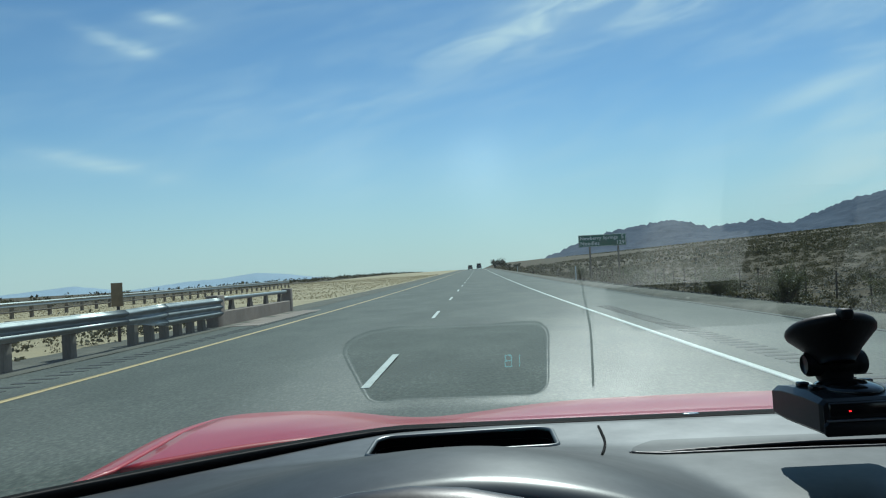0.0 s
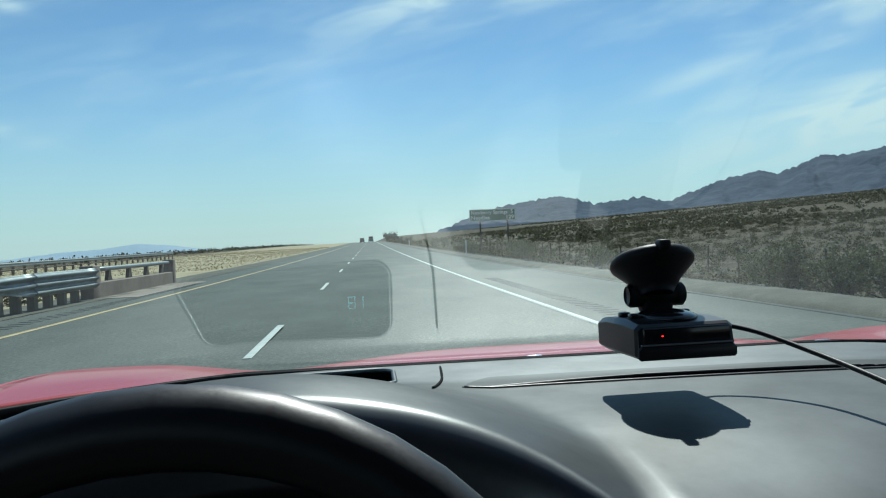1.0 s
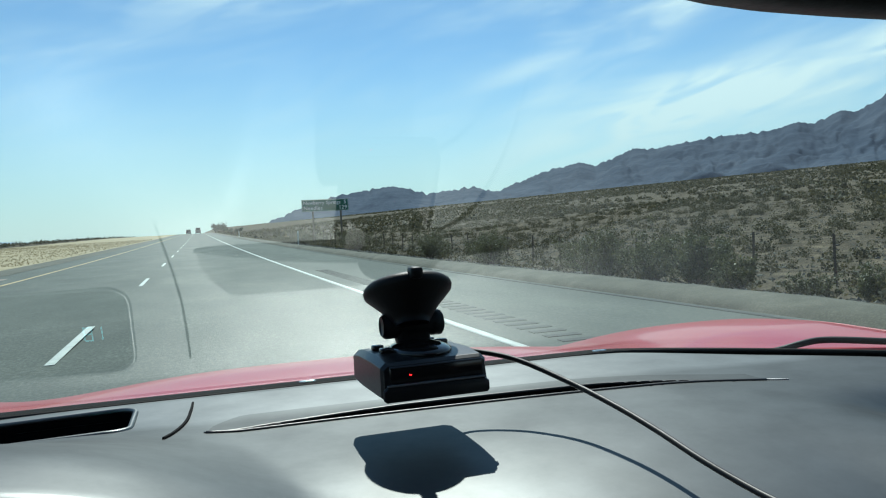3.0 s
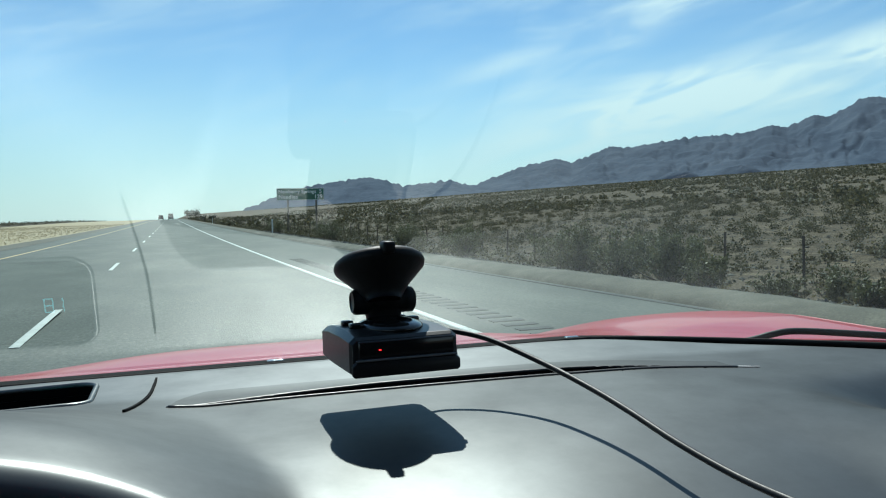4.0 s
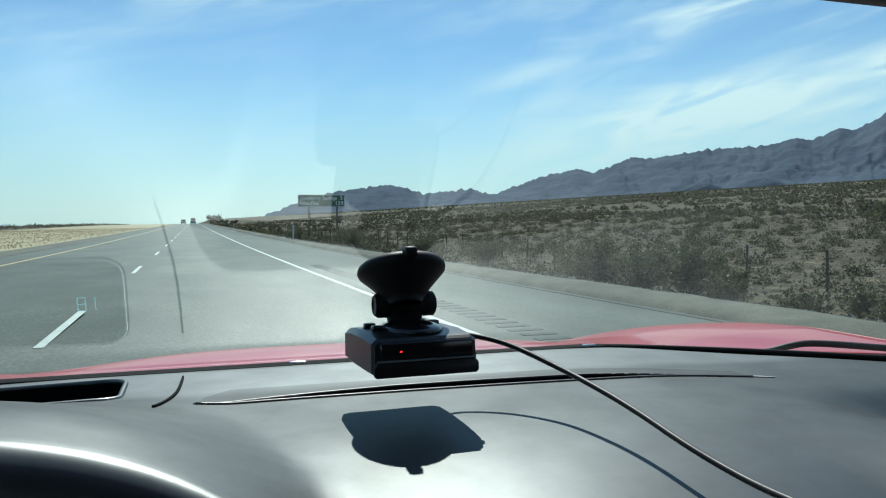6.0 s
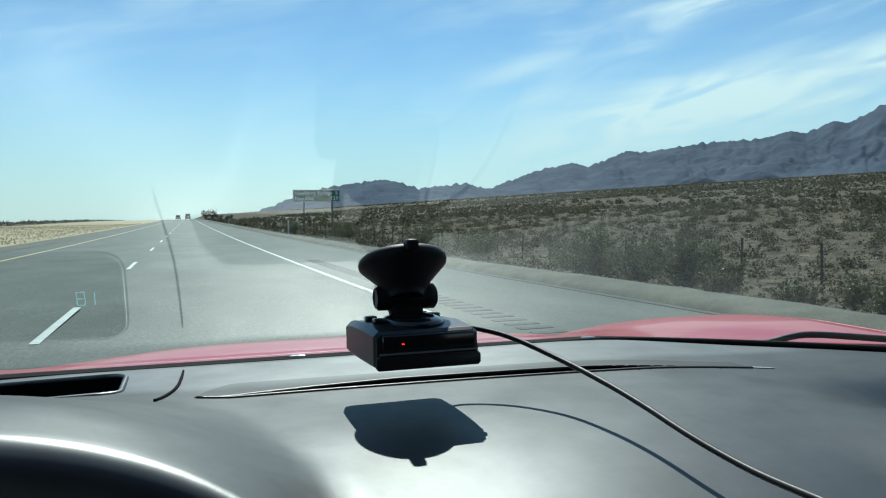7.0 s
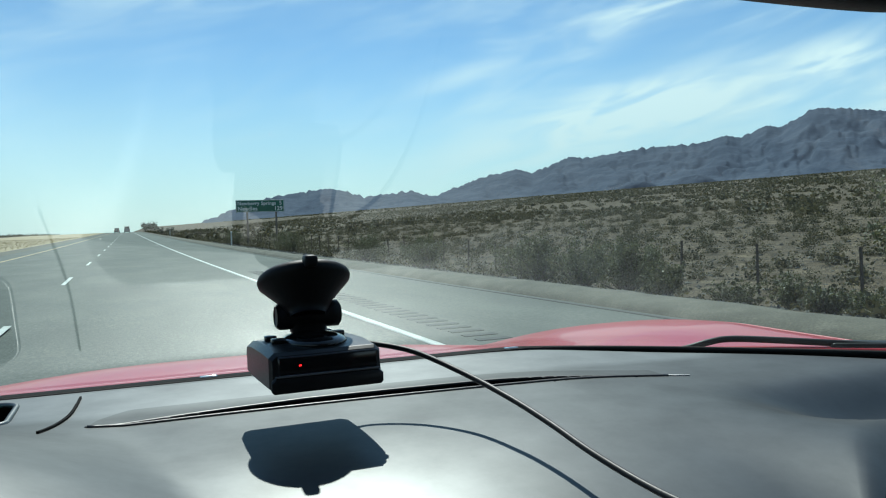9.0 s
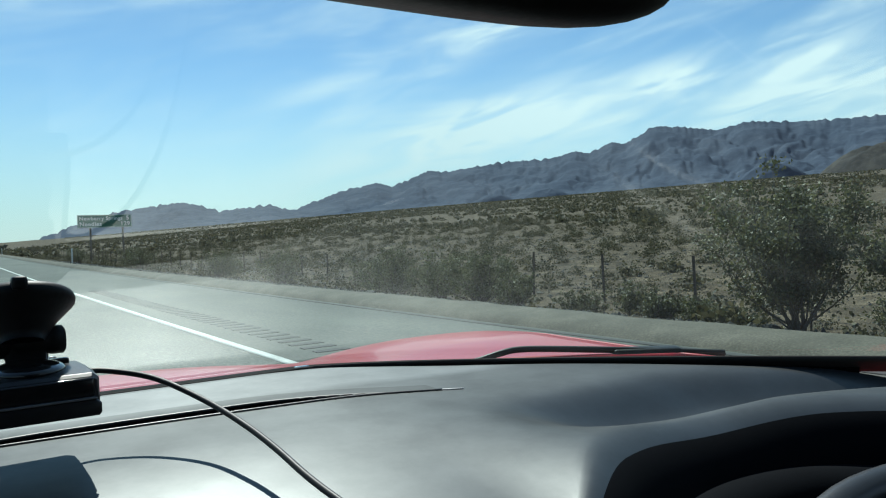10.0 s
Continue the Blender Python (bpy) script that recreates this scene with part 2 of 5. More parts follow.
def matte_gloss(m, share, rough):
    """A leathery skin: matt colour below, a broad even gloss above."""
    n, l = m.node_tree.nodes, m.node_tree.links
    b = n["Principled BSDF"]
    b.inputs["Specular IOR Level"].default_value = 0.0
    gs = n.new("ShaderNodeBsdfGlossy")
    gs.inputs["Roughness"].default_value = rough
    gs.inputs["Color"].default_value = (0.94, 1.0, 0.99, 1)
    mx = n.new("ShaderNodeMixShader")
    geo = n.new("ShaderNodeNewGeometry")
    dust = n.new("ShaderNodeTexNoise")
    dust.inputs["Scale"].default_value, dust.inputs["Detail"].default_value, dust.inputs["Roughness"].default_value = 7.0, 9, 0.68
    l.new(geo.outputs["Position"], dust.inputs["Vector"])
    lim = n.new("ShaderNodeMapRange")
    lim.inputs["From Min"].default_value, lim.inputs["From Max"].default_value = 0.3, 0.7
    lim.inputs["To Min"].default_value, lim.inputs["To Max"].default_value = share * 0.78, share * 1.22
    l.new(dust.outputs["Fac"], lim.inputs["Value"])
    # the plastic panel towards the glass is shinier than the soft skin behind it
    sep = n.new("ShaderNodeSeparateXYZ")
    l.new(geo.outputs["Position"], sep.inputs[0])
    front = n.new("ShaderNodeMapRange")
    front.inputs["From Min"].default_value, front.inputs["From Max"].default_value = 0.915, 0.945
    front.inputs["To Min"].default_value, front.inputs["To Max"].default_value = 1.0, 1.5
    l.new(sep.outputs["Y"], front.inputs["Value"])
    amount = n.new("ShaderNodeMath")
    amount.operation = "MULTIPLY"
    l.new(lim.outputs["Result"], amount.inputs[0])
    l.new(front.outputs["Result"], amount.inputs[1])
    l.new(amount.outputs[0], mx.inputs[0])
    l.new(b.inputs["Normal"].links[0].from_socket, gs.inputs["Normal"])
    l.new(b.outputs[0], mx.inputs[1])
    l.new(gs.outputs[0], mx.inputs[2])
    l.new(mx.outputs[0], n["Material Output"].inputs["Surface"])


matte_gloss(DASH, 0.108, 0.39)
DASH_PANEL = surface("smooth_dash_insert", [(0.3, (0.016, 0.018, 0.02)), (0.7, (0.024, 0.026, 0.028))], 0.4, 6, 6, 500, 0.04, 700, 0.0008, spec=0.4)
matte_gloss(DASH_PANEL, 0.072, 0.415)
# skin of the pod, also the painted shade on the dash's curled edge
POD_AND_LIP_SHADE = surface("pod_skin_and_lip_shade", [(0.3, (0.003, 0.004, 0.005)), (0.7, (0.006, 0.007, 0.009))], 0.85, 6, 6, 500, 0.12, 700, 0.001, spec=0.03)
LEATHER = surface("black_wheel_leather", grey(0.01, 0.016), 0.4, 12, 6, 400, 0.05, 600, 0.0006)
CABIN = surface("dark_cabin_lining", grey(0.03, 0.045), 0.9, 8, 6, 200, 0.2)
VOID = surface("black_recess_plastic", grey(0.004, 0.008), 0.85, 10, 4, 200, 0.0, spec=0.05)
DET_BLACK = surface("satin_black_plastic", grey(0.009, 0.014), 0.34, 14, 5, 500, 0.08, 700, 0.0005, spec=0.35)
DET_GLOSS = surface("gloss_black_plastic", grey(0.008, 0.012), 0.12, 14, 5, 300, 0.0, rough_var=0.04)
# glossy, with the lip's highlight painted in as lighter grey
LIP_HIGHLIGHT = surface("lip_highlight_plastic", grey(0.1, 0.14), 0.16, 14, 5, 300, 0.0, rough_var=0.04)
CUP = surface("black_suction_rubber", grey(0.005, 0.009), 0.5, 14, 5, 300, 0.05, spec=0.2)
TYRE = surface("tyre_rubber", grey(0.015, 0.03), 0.85, 10, 5, 100, 0.2)
CAR_DARK = surface("dark_car_paint", grey(0.02, 0.03), 0.3, 3, 4, 200, 0.0, coat=1.0)
TRUCK_WHITE = surface("grey_truck_panel", grey(0.12, 0.18), 0.5, 1, 5, 40, 0.05)
DARK_GLASS = surface("dark_vehicle_glass", grey(0.01, 0.015), 0.08, 3, 3, 40, 0.0)
# pale grey for a glint painted at the slot's end
SLOT_GLINT = surface("pale_glint_plastic", grey(0.3, 0.4), 0.6, 10, 4, 100, 0.0)
SLOT_LIP = surface("satin_lip_plastic", grey(0.012, 0.02), 0.42, 10, 4, 100, 0.0)
CHROME = surface("bright_metal", grey(0.6, 0.7), 0.2, 10, 4, 100, 0.0, metallic=1.0)


def glow(name, colour, strength):
    m = bpy.data.materials.new(name)
    m.use_nodes = True
    b = m.node_tree.nodes["Principled BSDF"]
    b.inputs["Base Color"].default_value = (*colour, 1)
    b.inputs["Emission Color"].default_value = (*colour, 1)
    b.inputs["Emission Strength"].default_value = strength
    return m


LED = glow("red_led", (1.0, 0.015, 0.02), 3.0)
HUD_GLOW = glow("cyan_display_segment", (0.1, 0.75, 0.85), 0.4)

GLASS = bpy.data.materials.new("windshield_glass")
GLASS.use_nodes = True
gn, gl = GLASS.node_tree.nodes, GLASS.node_tree.links
gn.clear()
g_out = gn.new("ShaderNodeOutputMaterial")
g_mix = gn.new("ShaderNodeMixShader")
g_tr = gn.new("ShaderNodeBsdfTransparent")
g_gl = gn.new("ShaderNodeBsdfGlossy")
g_fr = gn.new("ShaderNodeFresnel")
g_tr.inputs["Color"].default_value = (0.785, 0.93, 0.91, 1)
g_gl.inputs["Roughness"].default_value = 0.0
g_fr.inputs["IOR"].default_value = 1.38
gl.new(g_fr.outputs[0], g_mix.inputs[0])
gl.new(g_tr.outputs[0], g_mix.inputs[1])
gl.new(g_gl.outputs[0], g_mix.inputs[2])
# thin film of dust and wiper smears that catches the sun
g_tl = gn.new("ShaderNodeBsdfTranslucent")
g_geo = gn.new("ShaderNodeNewGeometry")
g_map = gn.new("ShaderNodeMapping")
g_map.inputs["Scale"].default_value = (1.0, 3.0, 1.0)
g_map.inputs["Rotation"].default_value = (0, 0, 0.6)
g_n = gn.new("ShaderNodeTexNoise")
g_n.inputs["Scale"].default_value, g_n.inputs["Detail"].default_value, g_n.inputs["Roughness"].default_value = 4.0, 6, 0.6
g_r = gn.new("ShaderNodeMapRange")
g_r.inputs["From Min"].default_value, g_r.inputs["From Max"].default_value = 0.35, 0.75
g_r.inputs["To Min"].default_value, g_r.inputs["To Max"].default_value = 0.001, 0.010
g_mix2 = gn.new("ShaderNodeMixShader")
gl.new(g_geo.outputs["Position"], g_map.inputs["Vector"])
gl.new(g_map.outputs["Vector"], g_n.inputs["Vector"])
gl.new(g_n.outputs["Fac"], g_r.inputs["Value"])
gl.new(g_r.outputs["Result"], g_mix2.inputs[0])
gl.new(g_mix.outputs[0], g_mix2.inputs[1])
gl.new(g_tl.outputs[0], g_mix2.inputs[2])
gl.new(g_mix2.outputs[0], g_out.inputs["Surface"])


# ---- mesh helpers ----
def mesh_of(name, verts, faces, material, smooth=True):
    me = bpy.data.meshes.new(name)
    me.from_pydata([tuple(v) for v in verts], [], [tuple(f) for f in faces])
    me.materials.append(material)
    if smooth:
        me.shade_smooth()
    me.update()
    return me


def root(name, loc, label, category, group="", kind=""):
    ob = new(name)
    ob.empty_display_size = 0.1
    ob.matrix_basis = Matrix.Translation(loc)
    return tagged(ob, label, category, group, kind)


def part(name, me, parent, label="", local=False):
    """Links a mesh as one object under a thing or part. local: its vertices are told from the parent's place."""
    ob = new(name, me)
    ob.parent = parent
    if not local:
        inv = Matrix.Identity(4)
        p = parent
        while p:
            inv = inv @ p.matrix_basis.inverted() if p.parent is None else inv
            p = p.parent
        ob.matrix_parent_inverse = inv if parent.parent is None else Matrix.Identity(4)
    return tagged(ob, label)


def bm_mesh(name, bm, material, smooth=True):
    me = bpy.data.meshes.new(name)
    bm.to_mesh(me)
    bm.free()
    me.materials.append(material)
    if smooth:
        me.shade_smooth()
    return me


def box_bm(size, loc=(0, 0, 0), bevel=0.0, seg=2, rot=None, bm=None):
    b = bmesh.new()
    bmesh.ops.create_cube(b, size=1)
    bmesh.ops.scale(b, vec=size, verts=b.verts)
    if bevel:
        bmesh.ops.bevel(b, geom=b.edges[:], offset=bevel, segments=seg, affect="EDGES", profile=0.6)
    m = Matrix.Translation(loc) @ (rot if rot else Matrix.Identity(4))
    bmesh.ops.transform(b, matrix=m, verts=b.verts)
    if bm is None:
        return b
    me = bpy.data.meshes.new("tmp")
    b.to_mesh(me)
    b.free()
    bm.from_mesh(me)
    bpy.data.meshes.remove(me)
    return bm


def tube_data(points, radii, seg=12, closed=False, cap=True):
    """Vertices and faces of a round bar along points."""
    pts = [Vector(p) for p in points]
    n = len(pts)
    if isinstance(radii, (int, float)):
        radii = [radii] * n
    verts, faces = [], []
    ref = Vector((0, 0, 1))
    for i, p in enumerate(pts):
        a = pts[(i - 1) % n] if closed or i > 0 else p
        b = pts[(i + 1) % n] if closed or i < n - 1 else p
        d = (b - a).normalized()
        u = d.cross(ref)
        if u.length < 1e-3:
            u = d.cross(Vector((1, 0, 0)))
        u.normalize()
        v = u.cross(d)
        for k in range(seg):
            ang = 2 * math.pi * k / seg
            verts.append(p + (u * math.cos(ang) + v * math.sin(ang)) * radii[i])
    for i in range(n if closed else n - 1):
        j = (i + 1) % n
        for k in range(seg):
            k2 = (k + 1) % seg
            faces.append((i * seg + k, i * seg + k2, j * seg + k2, j * seg + k))
    if cap and not closed:
        faces.append(tuple(range(seg))[::-1])
        faces.append(tuple((n - 1) * seg + k for k in range(seg)))
    return verts, faces


def tube(name, points, radii, material, seg=12, closed=False):
    v, f = tube_data(points, radii, seg, closed)
    return mesh_of(name, v, f, material)


def spline(points, steps=8):
    """A smooth line through points."""
    pts = [Vector(p) for p in points]
    out = []
    for i in range(len(pts) - 1):
        p0, p1, p2, p3 = pts[max(i - 1, 0)], pts[i], pts[i + 1], pts[min(i + 2, len(pts) - 1)]
        for s in range(steps):
            t = s / steps
            out.append(0.5 * ((2 * p1) + (p2 - p0) * t + (2 * p0 - 5 * p1 + 4 * p2 - p3) * t * t + (3 * p1 - p0 - 3 * p2 + p3) * t ** 3))
    out.append(pts[-1])
    return out


def sheet(name, us, vs, fn, material, thick=0.0, smooth=True):
    """A surface fn(u, v) over a grid, with a real thickness below it."""
    verts = [fn(u, v) for v in vs for u in us]
    nu, nv = len(us), len(vs)
    faces = [(j * nu + i, j * nu + i + 1, (j + 1) * nu + i + 1, (j + 1) * nu + i) for j in range(nv - 1) for i in range(nu - 1)]
    if thick:
        k = len(verts)
        verts = verts + [(p[0], p[1], p[2] - thick) for p in verts]
        faces += [tuple(a + k for a in f[::-1]) for f in faces]
        for i in range(nu - 1):
            faces.append((i + 1, i, i + k, i + 1 + k))
            b = (nv - 1) * nu + i
            faces.append((b, b + 1, b + 1 + k, b + k))
        for j in range(nv - 1):
            a = j * nu
            faces.append((a, a + nu, a + nu + k, a + k))
            a = j * nu + nu - 1
            faces.append((a + nu, a, a + k, a + nu + k))
    return mesh_of(name, verts, faces, material, smooth)


def frange(a, b, n):
    return [a + (b - a) * i / (n - 1) for i in range(n)]


def step(a, b, x):
    t = min(1.0, max(0.0, (x - a) / (b - a)))
    return t * t * (3 - 2 * t)


def nz(x, y, z=0.0, octaves=4):
    return noise.fractal(Vector((x, y, z)), 1.0, 2.0, octaves)


# ---- the large structure: ground, road, mountains ----
ROAD_L, ROAD_R = -7.0, 5.65


def road_z(y):
    """A long shallow dip ahead, then a crest."""
    d = max(0.0, y)
    return -0.047 - 0.4 * (1 - math.exp(-d / 35.0)) - 0.0006 * d - 0.0042 * max(0.0, y - 370.0)


def ground_z(x, y):
    crest = road_z(y)
    if x > 6.2:
        bank = -1.0 * step(6.5, 13.0, x)
        fan = 0.057 * max(0.0, x - 19.0)
        soft = crest * (1 - step(15, 120, x))
        rough = 0.22 * step(8, 16, x) * nz(x * 0.12, y * 0.12) + 0.9 * step(40, 160, x) * nz(x * 0.012, y * 0.012, 3)
        return bank + fan + soft + rough
    if x < -8.0:
        d = -x - 8.0
        z = -0.012 * d if d < 55 else -0.66 - 0.035 * (d - 55)
        return max(z, -22.0) + crest + 0.1 * step(0, 8, d) * nz(x * 0.1, y * 0.1, 5)
    return crest - 0.08 if -7.6 < x < 5.9 else crest - 0.02


gx = sorted({round(v, 2) for v in
             [-4800, -3600, -2600, -1800, -1200, -800, -500, -350, -250, -180, -130, -100, -80, -63, -55, -45] + frange(-38, -8.1, 24) + [-7.6, -7.0, 5.5, 5.88, 6.2]
             + frange(6.6, 40, 60) + frange(42, 120, 40) + frange(128, 400, 30) + frange(430, 1200, 16) + [1500, 2000, 2700, 3500, 4800]})
gy = sorted({round(v, 2) for v in [-300, -150, -80, -40, -20] + frange(-10, 80, 90) + frange(82, 240, 60) + frange(246, 600, 40) + frange(630, 1500, 20)
             + [1700, 2000, 2400, 2900, 3500, 4200, 4900]})
ground_me = sheet("ground", gx, gy, lambda x, y: (x, y, ground_z(x, y)), DESERT)
ground_me.materials.append(STRAW)
nxg = len(gx) - 1
for k, p in enumerate(ground_me.polygons):
    cx = gx[k % nxg]
    if cx < -7.0 and cx > -41:
        p.material_index = 1
ground = tagged(new("ground", ground_me), "gravelly desert ground rising to the hills, straw-coloured median", "ground", kind="structure")

road_y = [-60, -20] + frange(0, 400, 60) + frange(410, 900, 20)
road = tagged(new("road", sheet("road", [ROAD_L, -5.2, -3, -1.3, 0.5, 2.5], road_y, lambda x, y: (x, y, road_z(y)), ASPHALT)),
              "worn grey asphalt carriageway with two lanes", "road", kind="structure")
shoulder = tagged(new("pavement", sheet("pavement", [2.5, 3.2, 4.2, ROAD_R], road_y, lambda x, y: (x, y, road_z(y) + 0.001), SHOULDER)),
                  "paler asphalt hard shoulder with milled rumble strip", "road shoulder", kind="structure")


def line_strip(name, x, width, material, parent, label):
    me = sheet(name, [x - width / 2, x + width / 2], road_y, lambda u, y: (u, y, road_z(y) + 0.006), material, 0.004)
    return part(name, me, parent, label)


line_strip("edge_line", 2.6, 0.11, LINE_WHITE, road, "white painted edge line")
# narrow darker strip where the shoulder meets the berm
line_strip("berm_foot_strip", 5.50, 0.11, DARK_ASPHALT, shoulder, "darker strip along the foot of the berm")
line_strip("median_line", -5.45, 0.12, LINE_YELLOW, road, "yellow painted edge line")
dash_me = bm_mesh("lane_dash", box_bm((0.092, 3.05, 0.006), (0, 1.52, 0.006), 0.002, 1), LINE_WHITE, False)
for k in range(-1, 30):
    d = part("lane_dash", dash_me, road, local=True)
    d.location = (-1.46, 8.1 + 12.19 * k, road_z(8.1 + 12.19 * k))
# raised bars; the shade in milled grooves is put into their darker colour
groove_me = bm_mesh("rumble_groove_shade", box_bm((0.36, 0.13, 0.006), (0, 0, 0.0035), 0.002, 1), DARK_ASPHALT, False)
for k in range(62):
    d = part("rumble_groove_shade", groove_me, shoulder, local=True)
    d.location = (3.2, 2.0 + 0.33 * k, road_z(2.0 + 0.33 * k) + 0.002)
for k in range(60):
    d = part("rumble_groove_shade", groove_me, road, local=True)
    d.location = (-6.15, 4.0 + 0.4 * k, road_z(4.0 + 0.4 * k) + 0.001)


def dike_z(u):
    return {0: -0.02, 1: 0.045, 2: 0.085, 3: 0.125, 4: 0.13, 5: 0.06, 6: -0.15}[u]


dike_x = [5.6, 5.66, 5.76, 6.05, 6.3, 6.55, 7.1]
dike_y = frange(-40, 120, 320) + frange(121, 420, 150)
tagged(new("verge", sheet("verge", range(7), dike_y, lambda u, y: (dike_x[u] + (0.015 + 0.02 * u) * nz(u * 0.6, y * 0.8), y,
                                                                    dike_z(u) + road_z(y) + (0.004 * u * nz(u * 1.3, y * 0.9, 2) if 0 < u < 6 else 0)), DIRT)),
       "raised dirt berm along the edge of the shoulder", "verge", kind="structure")
tagged(new("median_verge", sheet("median_verge", [-9.0, -8.3, -7.6, -6.9], dike_y,
                                 lambda x, y: (x, y, road_z(y) + (0.012 if x > -8.5 else -0.06) + 0.01 * nz(x, y)), DIRT)),
       "gravel edge between the carriageway and dry median grass", "verge", kind="structure")

# ridge line: degrees from the road's direction, degrees above the eye
RIDGE = [(3, -0.3), (5.5, 0.5), (7.6, 1.34), (10, 1.99), (13.6, 2.47), (14.5, 2.37), (16.4, 1.8), (19.7, 2.15), (21.4, 1.72), (25, 3.0), (27.5, 3.5), (28.6, 3.2),
         (31.4, 4.28), (32.4, 4.1), (36.6, 4.65), (40.1, 4.75), (42, 5.2), (42.9, 5.0), (44.5, 5.68), (45.5, 5.55), (47.5, 6.62), (49.6, 6.4), (51.7, 6.05),
         (53.6, 6.5), (56.5, 6.22), (62, 6.15), (70, 6.4), (80, 5.6), (95, 4.0)]


def ridge_at(a, table):
    for (a0, e0), (a1, e1) in zip(table, table[1:]):
        if a0 <= a <= a1:
            return e0 + (e1 - e0) * (a - a0) / (a1 - a0)
    return table[0][1] if a < table[0][0] else table[-1][1]


def ridged(x, y, seed, octaves=5):
    """Sharp crests and rounded gullies, 0 to 1."""
    out, amp, total = 0.0, 1.0, 0.0
    for k in range(octaves):
        q = 1.0 - abs(noise.noise(Vector((x, y, seed + 3.7 * k)))) * 1.6
        out, total = out + amp * max(0.0, q) ** 2, total + amp
        x, y, amp = x * 2.07, y * 2.07, amp * 0.52
    return out / total


def mountain(a, r):
    ar = radians(a)
    x, y = r * math.sin(ar), r * math.cos(ar)
    top = 3600 * math.tan(radians(ridge_at(a, RIDGE)))
    crag = 3600 * math.tan(radians(0.17)) * nz(a * 2.6, 7.0, 0, 7)
    base = 0.057 * max(0, x) - 14.0
    if r <= 3600:
        t = (r - 2300) / 1300
        wx, wy = x + 90 * nz(x * 0.002, y * 0.002, 3, 3), y + 90 * nz(x * 0.002, y * 0.002, 8, 3)
        big, small = ridged(wx / 520, wy / 520, 1.5), ridged(wx / 170, wy / 170, 9.0, 4)
        bell = 4 * t * (1 - t)
        spur = abs(nz(a * 0.3 + 0.3 * nz(a * 0.25, r * 0.002), r * 0.0011, 1.5, 5))
        h = t ** 1.3 * (1 - 0.55 * (1 - t) * (1 - min(1, spur * 2.4))) + bell * (0.12 * (big - 0.55) + 0.06 * (small - 0.5)) + 0.03 * t * (1 - t) * (ridged(wx / 70, wy / 70, 4.0, 3) - 0.5)
        z = base + (top - base) * max(0.0, h) + crag * t ** 9
        # no spur stands over the skyline
        z = min(z, (top + 1.0) * r / 3600 * (0.97 + 0.03 * t) + crag * t ** 9) if t < 1 else z
    else:
        z = top + crag * (1 - step(3600, 3900, r)) + (base - top) * step(3600, 4300, r)
    return x, y, z + 1.0


m_az = frange(2.5, 95, 900)
m_r = frange(2300, 3600, 70) + [3750, 3950, 4300]
tagged(new("backdrop_mountains", sheet("backdrop_mountains", m_az, m_r, mountain, HAZE_ROCK)), "rocky desert mountain range, haze blue put into its colour", "mountains", kind="structure")


def foothill(a0, a1, el, r, material, seed, label):
    """A low rocky hill in front of the range, from bearing a0 to a1."""
    mid, half = (a0 + a1) / 2, (a1 - a0) / 2
    depth = r * radians(half) * 1.1

    def hill(a, q):
        rr = r + q * depth
        ar = radians(a)
        x, y = rr * math.sin(ar), rr * math.cos(ar)
        u = (a - mid) / half
        d = max(0.0, 1 - u * u - q * q)
        base = 0.057 * max(0.0, x) - 10.0
        top = r * math.tan(radians(el)) - base
        return x, y, base + top * d ** 0.8 * (0.72 + 0.5 * (ridged(x / 130, y / 130, seed, 5) - 0.3)) - 6 * (d <= 0)
    tagged(new("backdrop_foothill", sheet("backdrop_foothill", frange(a0 - 0.1, a1 + 0.1, 90), frange(-1.05, 1.05, 50), hill, material)), label, "hill", kind="structure")


foothill(34.3, 37.6, 2.6, 2150, HAZE_ROCK, 2.0, "small dark rocky hill before the range")
foothill(38.0, 41.6, 2.75, 2200, HAZE_ROCK, 4.0, "low dark rocky hill before the range")
foothill(52.8, 57.4, 4.0, 2100, HAZE_ROCK, 6.0, "dark rocky spur before the range")
foothill(57.6, 69.0, 4.9, 1300, BROWN_ROCK, 8.0, "brown boulder-strewn hill before the range")
LEFT_RIDGE = [(-60, 0.2), (-40, -0.1), (-32, -0.35), (-27.8, 0.0), (-24.6, -0.5), (-20.8, -0.1), (-18.4, 0.0), (-16, 0.28), (-14, 0.12), (-12, -0.2), (-9.7, -0.4), (-6, -0.6)]


def left_mountain(a, r):
    ar = radians(a)
    t = (r - 4000) / 600
    top = 4600 * math.tan(radians(ridge_at(a, LEFT_RIDGE) + 0.03 * nz(a * 1.6, 2, 0, 4)))
    z = -40 + (top + 40) * t ** 1.2 * (1 - 0.3 * (1 - t) * abs(nz(a, r * 0.003, 2, 4)))
    return r * math.sin(ar), r * math.cos(ar), z + 1.0


tagged(new("backdrop_far_range", sheet("backdrop_far_range", frange(-60, -5, 220), frange(4000, 4600, 8), left_mountain, FAR_HAZE_ROCK)),
       "far mountain range, paled by haze put into its colour", "mountains", kind="structure")

# ---- the car that carries the camera ----
CX = 0.12


def glass_y(x):
    return 1.10 - 0.95 * max(0.0, abs(x - 0.05) - 0.40) ** 1.3


